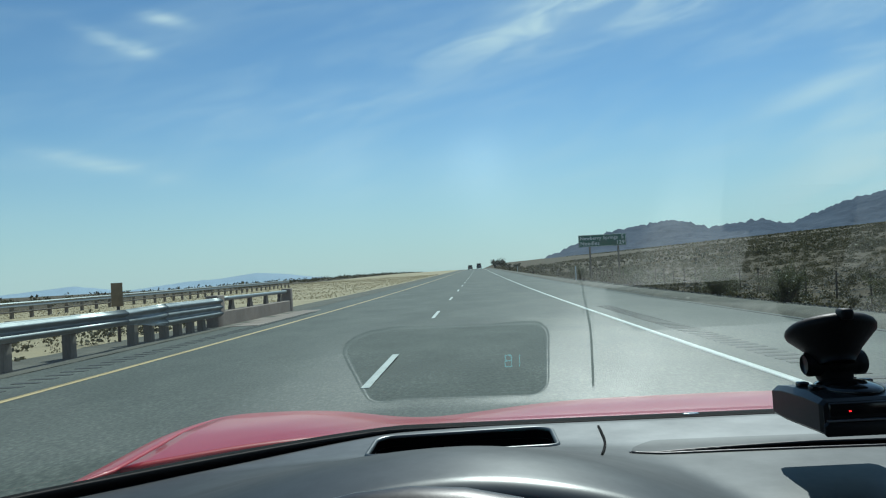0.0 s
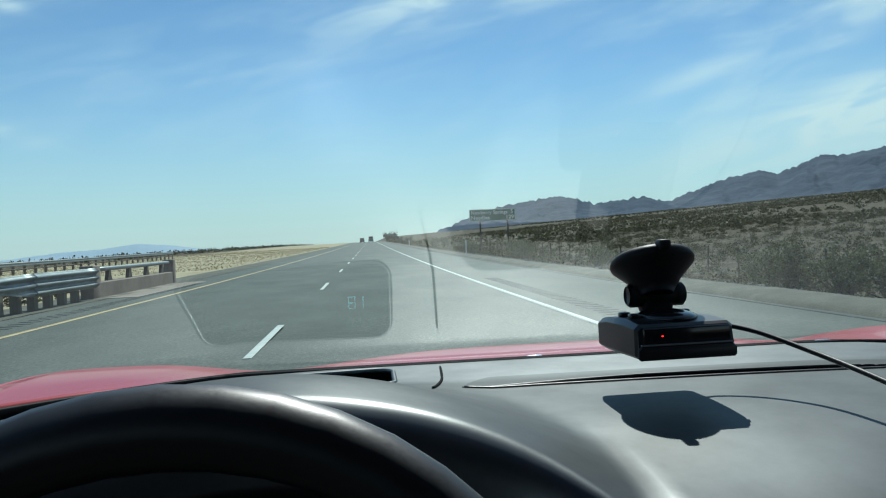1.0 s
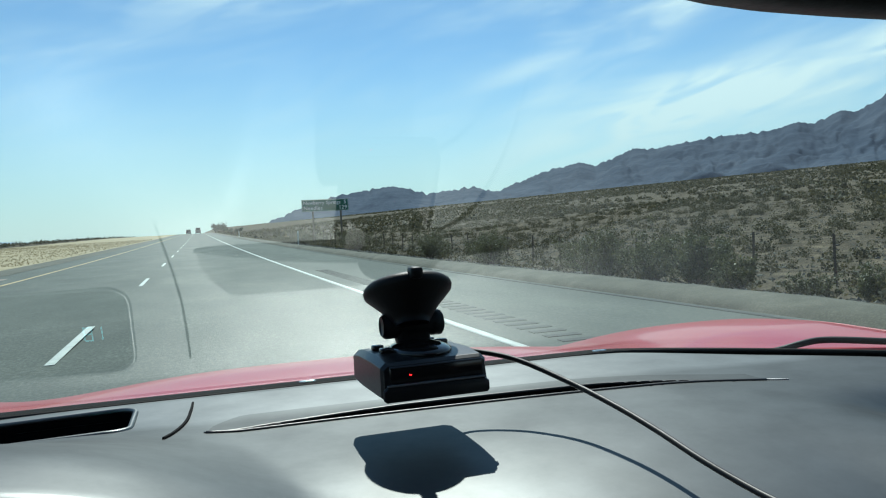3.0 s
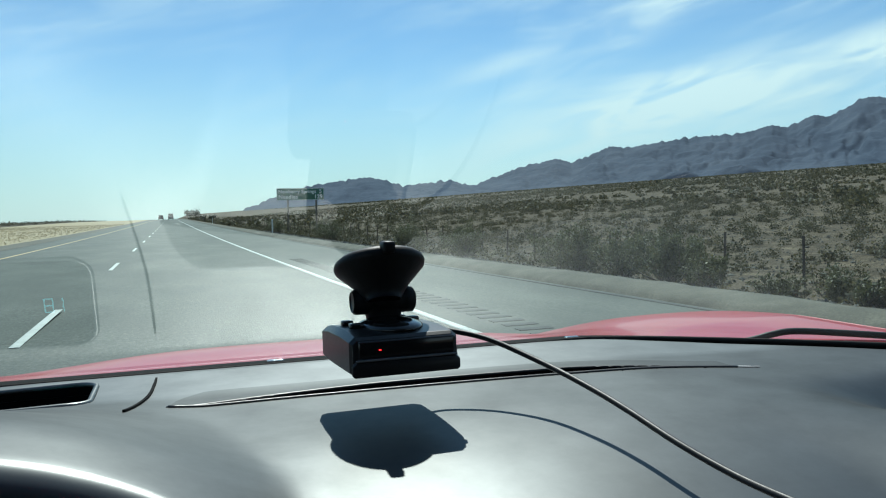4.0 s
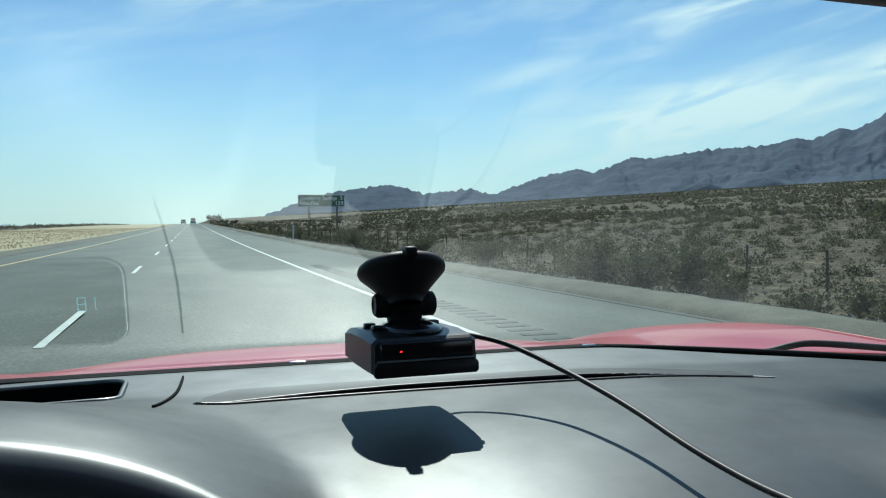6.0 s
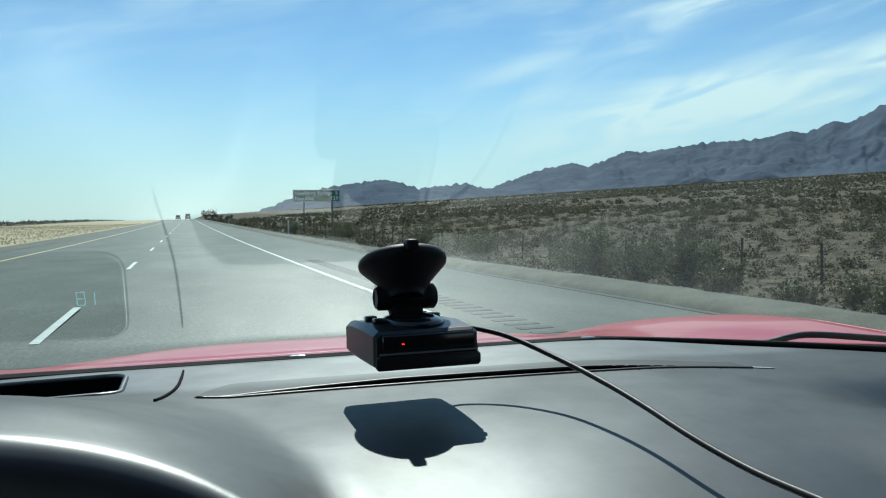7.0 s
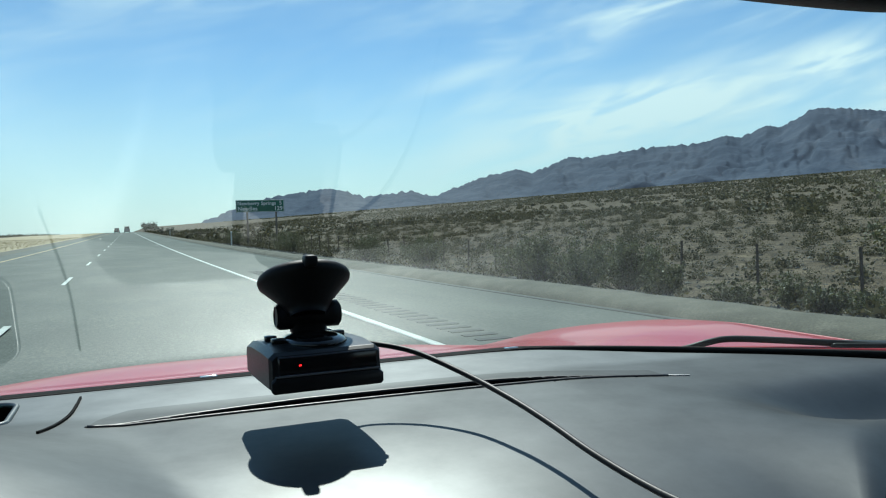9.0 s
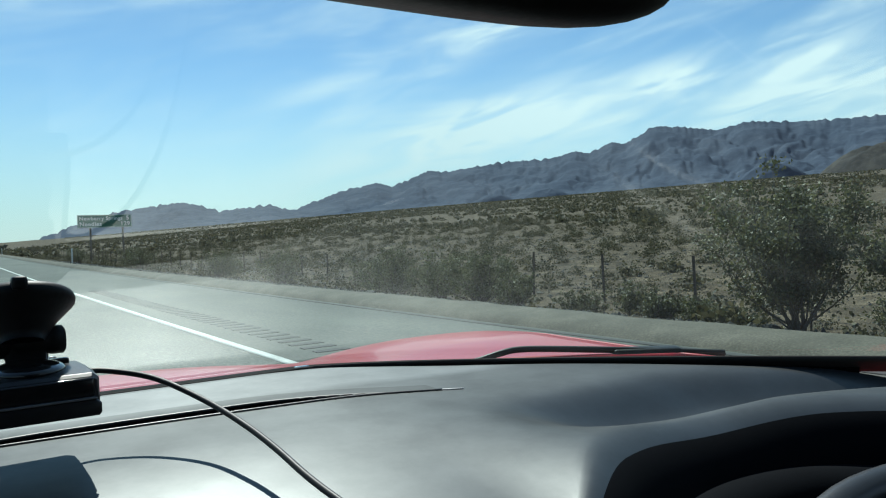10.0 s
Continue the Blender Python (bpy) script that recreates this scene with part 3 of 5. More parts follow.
def lerp_table(x, table):
    """A smooth curve through the pairs of a table."""
    n = len(table)
    x = min(max(x, table[0][0]), table[-1][0])
    for i in range(n - 1):
        (a0, e0), (a1, e1) = table[i], table[i + 1]
        if a0 <= x <= a1:
            am, em = table[max(0, i - 1)]
            ap, ep = table[min(n - 1, i + 2)]
            m0 = (e1 - em) / (a1 - am) * (a1 - a0)
            m1 = (ep - e0) / (ap - a0) * (a1 - a0)
            t = (x - a0) / (a1 - a0)
            return (2 * t ** 3 - 3 * t * t + 1) * e0 + (t ** 3 - 2 * t * t + t) * m0 + (3 * t * t - 2 * t ** 3) * e1 + (t ** 3 - t * t) * m1
    return table[-1][1]


DASH_Z = 0.868
REAR = [(-0.85, 0.50), (-0.56, 0.53), (-0.46, 0.555), (-0.35, 0.585), (-0.27, 0.60), (-0.19, 0.602), (-0.13, 0.598), (-0.08, 0.583), (-0.04, 0.553), (0.0, 0.505), (0.04, 0.455), (0.1, 0.425), (0.3, 0.425),
        (0.395, 0.502), (0.432, 0.523), (0.513, 0.563), (0.583, 0.583), (0.659, 0.585), (0.727, 0.573), (0.779, 0.55), (0.84, 0.505), (0.92, 0.43), (1.05, 0.33)]


def dash_rear(x):
    return lerp_table(x, REAR) + 0.045 * step(0.35, 0.50, x)


def dash_front(x):
    return glass_y(x) - 0.012


def trough_y(x):
    return 0.695 - 0.75 * max(0.0, x - 0.76) ** 1.4


def dash_top(x, y):
    z = DASH_Z
    hump = max(0.0, 1 - ((x + 0.27) / (0.34 if x < -0.27 else 0.27 - 0.06 * step(0.55, 0.95, y))) ** 2) ** 1.25
    z += 0.064 * hump * (1 - step(0.64, 0.98, y))
    if x < 0.0:
        z -= 0.33 * max(0.0, 0.68 - y) ** 2
    gy = glass_y(x)
    z -= 0.004 * step(gy - 0.05, gy - 0.012, y)
    z -= 0.40 * max(0.0, 0.78 - y) ** 2 * step(-0.15, 0.10, x) * (1 - step(0.36, 0.5, x))
    z -= 0.040 * step(0.46, 0.66, x) * math.exp(-abs((y - trough_y(x)) / 0.052) ** 2.4)
    z -= 0.012 * step(0.32, 0.75, CX - x)
    d = max(0.0, x - 0.40)
    z -= 0.007 * step(0.36, 0.62, x) + 0.12 * d * d / (1 + (d / 0.2) ** 2) * (1 - step(0.72, 0.92, y))
    return z


def dash_point(x, v):
    r, f = dash_rear(x), dash_front(x)
    if v < 0:
        a, k = -v, step(0.35, 0.50, x)
        return x, r - (0.026 + 0.05 * k) * math.sin(a * math.pi / 2), dash_top(x, r) - (0.03 + 0.05 * k) * (1 - math.cos(a * math.pi / 2)) - 0.02 * a * a
    y = r + (f - r) * v
    return x, y, dash_top(x, y)


car = root("sports_car", (CX, 0.6, 0.0), "red sports car on the road, seen from its cabin", "car")
HUD_X, HUD_Y, HUD_W, HUD_H, HUD_R = -0.265, 0.982, 0.215, 0.115, 0.022


def in_well(p, grow=0.0):
    """Whether a point lies over the display well's rounded opening."""
    ax, ay = abs(p[0] - HUD_X) - HUD_W / 2 + HUD_R, abs(p[1] - HUD_Y) - HUD_H / 2 + HUD_R
    return math.hypot(max(ax, 0), max(ay, 0)) < HUD_R + grow and ax < HUD_R + grow and ay < HUD_R + grow


def cut_well(me):
    b = bmesh.new()
    b.from_mesh(me)
    bmesh.ops.delete(b, geom=[f for f in b.faces if all(in_well(v.co, 0.001) for v in f.verts) or in_slot(f.calc_center_median())], context="FACES")
    b.to_mesh(me)
    b.free()
    return me


DEFROST = [(-0.10, 0.884), (0.05, 0.884), (0.224, 0.878), (0.40, 0.862), (0.51, 0.840)]
SLOT_0, SLOT_1 = -0.088, 0.497


def slot_near(x):
    return lerp_table(x, DEFROST)


def slot_far(x):
    """The recess is wide in the middle, round at its driver's end and tapered at the other."""
    w = 0.034 * max(0.0, min(1.0, (x - SLOT_0) / 0.2)) ** 0.6
    return slot_near(x) + w * (1 - 0.93 * step(0.3, 0.497, x))


def panel_far(x):
    w = 0.062 * max(0.0, min(1.0, (x - SLOT_0) / 0.035)) ** 0.5
    return slot_near(x) + w * (1 - 0.45 * step(0.3, 0.497, x))


def in_slot(q):
    return SLOT_0 < q[0] < SLOT_1 and slot_near(q[0]) < q[1] < slot_far(q[0])


dash_u = sorted(set(frange(-0.8, 1.04, 140) + frange(-0.385, -0.145, 90)))
dash_v = frange(-1, -0.1, 10) + frange(0, 0.55, 34) + frange(0.555, 1, 120)
dash_me = sheet("dashboard", dash_u, dash_v, dash_point, DASH, 0.012)
dash_me.materials.append(POD_AND_LIP_SHADE)
# the curl faces away from the sun; its shade is put into the colour
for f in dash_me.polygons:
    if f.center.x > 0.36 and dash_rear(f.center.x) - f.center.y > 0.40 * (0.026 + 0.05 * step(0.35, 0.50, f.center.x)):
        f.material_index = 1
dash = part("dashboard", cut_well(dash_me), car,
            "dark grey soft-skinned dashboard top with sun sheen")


def ribbon(points, widths, lift, material, name):
    """A thin raised strip along points of the dash."""
    pts = spline(points, 10)
    n = len(pts)
    verts, faces = [], []
    for i, p in enumerate(pts):
        a, b = pts[max(0, i - 1)], pts[min(n - 1, i + 1)]
        d = (b - a).normalized()
        s = Vector((-d.y, d.x, 0))
        t = i / (n - 1) * (len(widths) - 1)
        k = min(int(t), len(widths) - 2)
        w = widths[k] + (widths[k + 1] - widths[k]) * (t - k)
        for q in (-1, 1):
            e = p + s * q * w / 2
            verts.append((e.x, e.y, dash_top(e.x, e.y) + lift))
    base = len(verts)
    verts += [(v[0], v[1], v[2] - 0.006) for v in verts]
    for i in range(n - 1):
        a = 2 * i
        faces.append((a, a + 2, a + 3, a + 1))
        faces.append((a, a + base, a + 2 + base, a + 2))
        faces.append((a + 1, a + 3, a + 3 + base, a + 1 + base))
    return mesh_of(name, verts, faces, material, False)


slot_x = frange(SLOT_0, SLOT_1, 90)
SLOT_DEEP = 0.012
sl_v, sl_f = [], []
for x in slot_x:
    n_, f_ = slot_near(x), max(slot_far(x), slot_near(x) + 0.0015)
    zn, zf = dash_top(x, n_), dash_top(x, f_)
    sl_v += [(x, n_, zn + 0.001), (x, n_, zn - SLOT_DEEP), (x, f_, zf - SLOT_DEEP), (x, f_, zf + 0.0005)]
for i in range(len(slot_x) - 1):
    for k in range(3):
        sl_f.append((4 * i + k, 4 * i + 4 + k, 4 * i + 5 + k, 4 * i + 1 + k))
part("defroster_slot", mesh_of("defroster_slot", sl_v, sl_f, VOID, False), dash, "long black defroster slot")
for name, edge, lift in (("near_lip", slot_near, 0.0012), ("far_lip", slot_far, -0.0004)):
    part(name, tube(name, [(x, edge(x), dash_top(x, edge(x)) + lift - 0.001) for x in slot_x], 0.0019, SLOT_LIP, 8), dash, "satin lip of the defroster slot")
part("slot_end_lip", tube("slot_end_lip", [(SLOT_0 - 0.0005, y, dash_top(SLOT_0, y) - 0.0004) for y in frange(slot_near(SLOT_0), slot_near(SLOT_0) + 0.004, 4)], 0.0017, SLOT_LIP, 8), dash)
part("defroster_panel", sheet("defroster_panel", frange(SLOT_0, SLOT_1, 90), frange(0, 1, 12),
                              lambda x, v: (x, slot_far(x) + 0.001 + (panel_far(x) - slot_far(x)) * v, dash_top(x, slot_far(x) + (panel_far(x) - slot_far(x)) * v) + 0.0003), DASH_PANEL), dash,
     "smooth darker insert in front of the slot")
# a pale sliver added as the glint where the slot ends
part("slot_glint", ribbon([(0.492, 0.846, 0), (0.505, 0.842, 0), (0.522, 0.837, 0)], [0.001, 0.004, 0.001], 0.0012, SLOT_GLINT, "slot_glint"), dash, "small glint at the end of the slot, put into a pale colour")
part("panel_seam", ribbon([(-0.100, 1.03, 0), (-0.102, 0.99, 0), (-0.107, 0.935, 0), (-0.123, 0.85, 0)], [0.002, 0.0026, 0.0026, 0.002], 0.0022, VOID, "panel_seam"), dash, "dark curved panel seam")


def rounded_plate(cx, cy, w, h, r, z, thick, material, name):
    b = bmesh.new()
    ring = []
    for sx, sy, a0 in ((1, 1, 0), (-1, 1, 90), (-1, -1, 180), (1, -1, 270)):
        for k in range(7):
            a = radians(a0 + 15 * k)
            ring.append((cx + sx * (w / 2 - r) + r * math.cos(a), cy + sy * (h / 2 - r) + r * math.sin(a)))
    lo = [b.verts.new((x, y, z)) for x, y in ring]
    hi = [b.verts.new((x, y, z + thick)) for x, y in ring]
    b.faces.new(hi)
    b.faces.new(lo[::-1])
    n = len(ring)
    for i in range(n):
        b.faces.new((lo[i], lo[(i + 1) % n], hi[(i + 1) % n], hi[i]))
    return bm_mesh(name, b, material, False), ring


hud_me, hud_ring = rounded_plate(HUD_X, HUD_Y, HUD_W, HUD_H, HUD_R, DASH_Z - 0.028, 0.004, VOID, "display_well")
hud = part("display_well", hud_me, dash, "black well of the head-up display")
n_ring = len(hud_ring)
part("well_wall", mesh_of("well_wall", [(x, y, DASH_Z - 0.026) for x, y in hud_ring] + [(x, y, dash_top(x, y) + 0.0005) for x, y in hud_ring],
                          [(i, (i + 1) % n_ring, n_ring + (i + 1) % n_ring, n_ring + i) for i in range(n_ring)], VOID), dash, "black wall of the display well")
part("display_bezel", tube("display_bezel", [(x, y, dash_top(x, y) - 0.0005) for x, y in hud_ring], 0.003, DASH, 8, True), dash, "thin grey rim round the display well")


def seven_segment(ch, x, y, w, h, t):
    """Bars of a numeral, mirrored from front to back as the pane shows it."""
    segs = {"8": "abcdefg", "1": "bc", "0": "abcdef"}[ch]
    place = {"a": (0, h, w, t), "d": (0, 0, w, t), "g": (0, h / 2, w, t), "b": (w, h * 0.75, t, h / 2), "c": (w, h * 0.25, t, h / 2), "f": (0, h * 0.75, t, h / 2),
             "e": (0, h * 0.25, t, h / 2)}
    out = []
    for s in segs:
        px, py, sw, sh = place[s]
        cx, cy = (x + w / 2, y - py) if s in "adg" else (x + px, y - py)
        out.append((cx, cy, sw, sh))
    return out


bars = seven_segment("8", -0.208, 1.012, 0.008, 0.018, 0.0013) + seven_segment("1", -0.192, 1.012, 0.002, 0.018, 0.0013)
hb = None
for bx, by, bw, bh in bars:
    hb = box_bm((bw, bh, 0.001), (bx, by, DASH_Z - 0.0225), bm=hb)
part("display_digits", bm_mesh("display_digits", hb, HUD_GLOW, False), dash, "faint cyan speed digits")

# instrument hollow below the hump, and the dash face
face_bm = box_bm((0.56, 0.02, 0.3), (-0.27, 0.76, 0.71), 0.004)
part("instrument_panel", bm_mesh("instrument_panel", face_bm, VOID), car, "black instrument hollow under the hump")
part("dash_face", sheet("dash_face", frange(-0.8, 1.04, 60), frange(0, 1, 8), lambda x, v: (x, dash_rear(x) + 0.03 + 0.05 * v, dash_top(x, dash_rear(x)) - 0.045 - 0.42 * v), CABIN, 0.01),
     car, "dark lower face of the dashboard")
handle = [(0.50, 0.42, 0.75), (0.60, 0.47, 0.80), (0.74, 0.47, 0.812), (0.9, 0.42, 0.80)]
part("grab_handle", tube("grab_handle", spline(handle, 6), [0.016] * 19, LEATHER, 12), car, "black padded passenger grab handle")

# steering wheel
W_C, W_R = Vector((-0.275, 0.37, 0.772)), 0.19
tilt = Matrix.Rotation(radians(-22), 3, "X")
wheel = part("steering_wheel", tube("steering_wheel", [W_C + tilt @ Vector((W_R * math.cos(a), 0, W_R * math.sin(a))) for a in frange(0, 2 * math.pi * 47 / 48, 48)],
                                    [0.0165 + 0.003 * max(0, math.cos(2 * a + math.pi)) for a in frange(0, 2 * math.pi, 48)], LEATHER, 16, True), car, "black leather steering wheel rim")
part("wheel_hub", bm_mesh("wheel_hub", box_bm((0.15, 0.05, 0.12), W_C + Vector((0, 0.03, -0.01)), 0.02, 3), TRIM_BLACK), wheel, "black steering wheel hub")
for sx in (-1, 1):
    part("spoke", tube("spoke", [W_C + Vector((sx * 0.05, 0.03, -0.01)), W_C + Vector((sx * 0.178, 0.003, 0))], [0.02, 0.013], TRIM_BLACK, 10), wheel)
pod_edge = [(0.335, 0.40, 0.79), (0.37, 0.452, 0.838), (0.415, 0.492, 0.858), (0.47, 0.522, 0.861), (0.575, 0.56, 0.861), (0.66, 0.566, 0.86), (0.727, 0.553, 0.857), (0.79, 0.516, 0.852), (0.88, 0.432, 0.845)]
pod_line = [Vector(p) + Vector((0.006, -0.008, -0.085)) for p in spline(pod_edge, 8)]
pod = part("passenger_pod", tube("passenger_pod", pod_line, 0.034, POD_AND_LIP_SHADE, 20), car, "dark padded brow over the passenger side")
part("pod_face", mesh_of("pod_face", [p + Vector((0, 0.0, -0.01)) for p in pod_line] + [p + Vector((0.0, 0.06, -0.34)) for p in pod_line],
                         [(k, k + 1, k + 1 + len(pod_line), k + len(pod_line)) for k in range(len(pod_line) - 1)], POD_AND_LIP_SHADE), pod)
part("steering_column", tube("steering_column", [W_C + Vector((0, 0.04, -0.01)), W_C + Vector((0, 0.34, -0.14))], 0.05, TRIM_BLACK, 16), car)


# windscreen
def pane(u, v):
    x0, y0, z0 = CX + 0.93 * u, glass_y(CX + 0.93 * u), 0.86
    x1, y1, z1 = CX + 0.80 * u, glass_y(CX + 0.93 * u) - 0.74 + 0.2 * max(0, abs(u) - 0.55), 1.2666 - 0.06 * max(0, abs(u) - 0.5)
    return x0 + (x1 - x0) * v, y0 + (y1 - y0) * v, z0 + (z1 - z0) * v


pane_ob = part("windshield", sheet("windshield", frange(-1, 1, 81), frange(0, 1, 24), pane, GLASS), car, "raked clear windshield with faint dash reflections")
pane_ob.visible_shadow = False


def frit(u, v):
    x, y, z = pane(u, 0)
    return x, y - 0.002 - 0.017 * v, z - 0.004 + 0.0105 * v


part("windshield_gasket", sheet("windshield_gasket", frange(-1, 1, 81), [-0.9, -0.6, -0.3, 0, 0.5, 0.95], frit, RUBBER, 0.004), pane_ob, "black gasket along the foot of the glass")
for s in (-1, 1):
    pts = [pane(s, v) for v in frange(0, 1, 10)]
    part("roof_pillar", tube("roof_pillar", [(p[0] + s * 0.045, p[1], p[2] - 0.01) for p in pts], 0.035, CABIN, 12), car, "dark windshield pillar")


def roof(u, v):
    x, y, z = pane(u, 1)
    return CX + (x - CX) * (1 + 0.1 * v), y + 0.01 - 1.45 * v, z - 0.002 + 0.02 * math.sin(v * math.pi) - 0.05 * v * v


part("roof_panel", sheet("roof_panel", frange(-1, 1, 31), frange(0, 1, 16), lambda u, v: (roof(u, v)[0], roof(u, v)[1] + 0.012, roof(u, v)[2] + 0.024 * (1 - u ** 6)), RED_PAINT, 0.003), car,
     "glossy red roof panel")


def rear_screen(u, v):
    x, y, z = roof(u, 1)
    return CX + (x - CX) * (1 - 0.08 * v), y - 0.75 * v, z + 0.01 + (0.86 - z) * v


part("rear_window", sheet("rear_window", frange(-1, 1, 21), frange(0, 1, 10), rear_screen, DARK_GLASS, 0.006), car, "dark sloping rear window")
part("rear_deck", sheet("rear_deck", frange(-1, 1, 21), frange(0, 1, 16), lambda u, v: (CX + 0.95 * u * (1 - 0.06 * v), -0.95 - 1.15 * v + 0.1 * v * u * u, 0.855 - 0.05 * v * v - 0.05 * abs(u) ** 5), RED_PAINT,
                          0.008), car, "red rear deck")
part("rear_bumper", sheet("rear_bumper", frange(-1, 1, 21), frange(0, 1, 12), lambda u, v: (CX + 0.893 * u, -2.1 + 0.1 * u * u - 0.05 * math.sin(v * math.pi) + 0.12 * v * v, 0.8 - 0.05 * abs(u) ** 5 - 0.62 * v),
                            RED_PAINT, 0.004), car, "red rear bumper")
for s in (-1, 1):
    part("side_panel", sheet("side_panel", frange(-2.0, 1.0, 40), frange(0, 1, 12), lambda y, v, s=s: (
        CX + s * (0.93 + 0.03 * math.sin(v * math.pi * 0.8)), y, 0.80 - 0.66 * v), RED_PAINT, 0.002), car, "red door and side panel")
part("roof", sheet("roof", frange(-1, 1, 31), frange(0, 1, 16), roof, CABIN, 0.02), car, "dark roof lining above the windshield")
for s in (-1, 1):
    part("door", bm_mesh("door", box_bm((0.06, 1.5, 0.55), (CX + s * 0.9, -0.28, 0.58), 0.02), CABIN), car, "dark door panel")
part("rear_bulkhead", bm_mesh("rear_bulkhead", box_bm((1.74, 0.06, 0.92), (CX, -1.02, 0.74), 0.02), CABIN), car, "dark wall behind the seats")
part("cabin_floor", bm_mesh("cabin_floor", box_bm((1.74, 1.75, 0.04), (CX, -0.15, 0.28), 0.01), CABIN), car)
for sx in (-0.39, 0.39):
    seat = part("seat", bm_mesh("seat", box_bm((0.5, 0.5, 0.16), (CX + sx, -0.35, 0.4), 0.05, 3), LEATHER), car, "black leather bucket seat")
    part("backrest", bm_mesh("backrest", box_bm((0.5, 0.14, 0.6), (CX + sx, -0.72, 0.72), 0.05, 3, Matrix.Rotation(radians(-14), 4, "X")), LEATHER), seat)


# bonnet and wings
def hood_z(dx, y):
    s = y - 1.2
    z = 0.837 - 0.085 * s - 0.15 * s * s if s > 0 else 0.837 - 0.04 * s
    a = abs(dx)
    z += 0.027 * math.exp(-(abs(a - 0.74) / 0.20) ** 2.8) * math.exp(-((y - 1.55) / 0.5) ** 2)
    z += 0.023 * math.exp(-(dx / 0.36) ** 4) * step(1.15, 1.40, y) - 0.003 * step(0.35, 0.55, a)
    if a > 0.80:
        z -= 0.10 * ((a - 0.80) / 0.17) ** 2.0
    return z - 0.25 * max(0, y - 2.5) ** 1.6


def hood_rear(dx):
    return glass_y(CX + dx * 0.93) + 0.07


def hood(u, v):
    dx = 0.8 * u
    y = hood_rear(dx) + (2.75 - 0.25 * u * u - hood_rear(dx)) * v
    return CX + dx, y, hood_z(dx, y)


part("hood", sheet("hood", frange(-1, 1, 90), frange(0, 1, 60), hood, RED_PAINT, 0.01), car, "glossy red hood with a raised middle")
for s in (-1, 1):
    def wing(u, v, s=s):
        dx = s * (0.804 + 0.19 * min(u, 1.0))
        y = hood_rear(dx) - 0.25 * max(0, u) + (2.7 - 0.3 - hood_rear(dx)) * v
        z = hood_z(dx, y)
        if u > 1:
            z -= 0.32 * (u - 1)
            dx += s * 0.012 * math.sin((u - 1) * math.pi)
        return CX + dx, y, z
    part("fender", sheet("fender", frange(0, 1, 18) + [1.05, 1.15, 1.3, 1.6, 2.0, 2.4, 2.8], frange(0, 1, 50), wing, RED_PAINT, 0.004), car, "bulging red front fender")


part("front_bumper", sheet("front_bumper", frange(-1, 1, 41), frange(0, 1, 14), lambda u, v: (
    hood(u, 1)[0] + 0.19 * u * min(1.0, 4 * v), hood(u, 1)[1] + 0.10 * math.sin(v * math.pi * 0.7) - 0.12 * abs(u) ** 4, hood(u, 1)[2] - (hood(u, 1)[2] - 0.13) * v), RED_PAINT, 0.004), car, "red front bumper")
wheel_profile = [(0.22, 0.02), (0.31, 0.0), (0.335, 0.03), (0.335, 0.2), (0.31, 0.23), (0.22, 0.21)]


def cowl(u, v):
    x = CX + 0.88 * u
    return x, glass_y(x) + 0.002 + 0.085 * v, 0.850 + 0.014 * math.sin(v * math.pi) - 0.012 * v


part("cowl", sheet("cowl", frange(-1, 1, 70), frange(0, 1, 8), cowl, VOID, 0.01), car, "black cowl panel between glass and hood")
arm = [(0.62, 1.06, 0.842), (0.68, 1.045, 0.848), (0.715, 1.032, 0.857), (0.745, 1.02, 0.861), (0.80, 0.985, 0.859), (0.90, 0.915, 0.853), (0.98, 0.85, 0.848)]
wiper = part("wiper", tube("wiper", spline(arm, 6), [0.0048] * 37, TRIM_BLACK, 8), car, "black windshield wiper parked on the cowl")
part("wiper_pivot", bm_mesh("wiper_pivot", box_bm((0.10, 0.035, 0.014), (0.90, 0.925, 0.850), 0.006, 2, Matrix.Rotation(radians(-35), 4, "Z")), TRIM_BLACK), wiper)
# bright metal slips added to stand for two glints on the cowl
for jet in ((0.036, 1.122, 0.8605), (0.446, 1.122, 0.8595)):
    part("jet_glint", bm_mesh("jet_glint", box_bm((0.02, 0.007, 0.003), jet, 0.0014, 3), CHROME), car, "small bright metal slip added for a glint on the cowl")

# road wheels
def spin(name, centre, profile, material, seg=32):
    verts, faces = [], []
    for r, d in profile:
        for k in range(seg):
            t = 2 * math.pi * k / seg
            verts.append((centre[0] + d, centre[1] + r * math.cos(t), centre[2] + r * math.sin(t)))
    n = len(profile)
    for i in range(n - 1):
        for k in range(seg):
            k2 = (k + 1) % seg
            faces.append((i * seg + k, i * seg + k2, (i + 1) * seg + k2, (i + 1) * seg + k))
    faces += [tuple(range(seg)), tuple((n - 1) * seg + k for k in range(seg))[::-1]]
    return mesh_of(name, verts, faces, material)


for s in (-1, 1):
    for wy in (1.72, -1.0):
        centre = (CX + s * 0.885 - 0.115, wy, 0.335 - 0.047)
        road_wheel = part("road_wheel", spin("road_wheel", centre, wheel_profile, TYRE), car, "black tyre on a dark rim")
        part("rim", spin("rim", (centre[0] + (0.225 if s > 0 else -0.01), centre[1], centre[2]), [(0.23, 0.0), (0.22, 0.015), (0.05, 0.01)] if s > 0 else [(0.05, 0.005), (0.22, 0.0), (0.23, 0.015)], GALV), road_wheel,
             "silver rim")

# rear view mirror
mrot = Matrix.Rotation(radians(-8), 4, "Z") @ Matrix.Rotation(radians(3), 4, "Y") @ Matrix.Rotation(radians(6), 4, "X")
mb = bmesh.new()
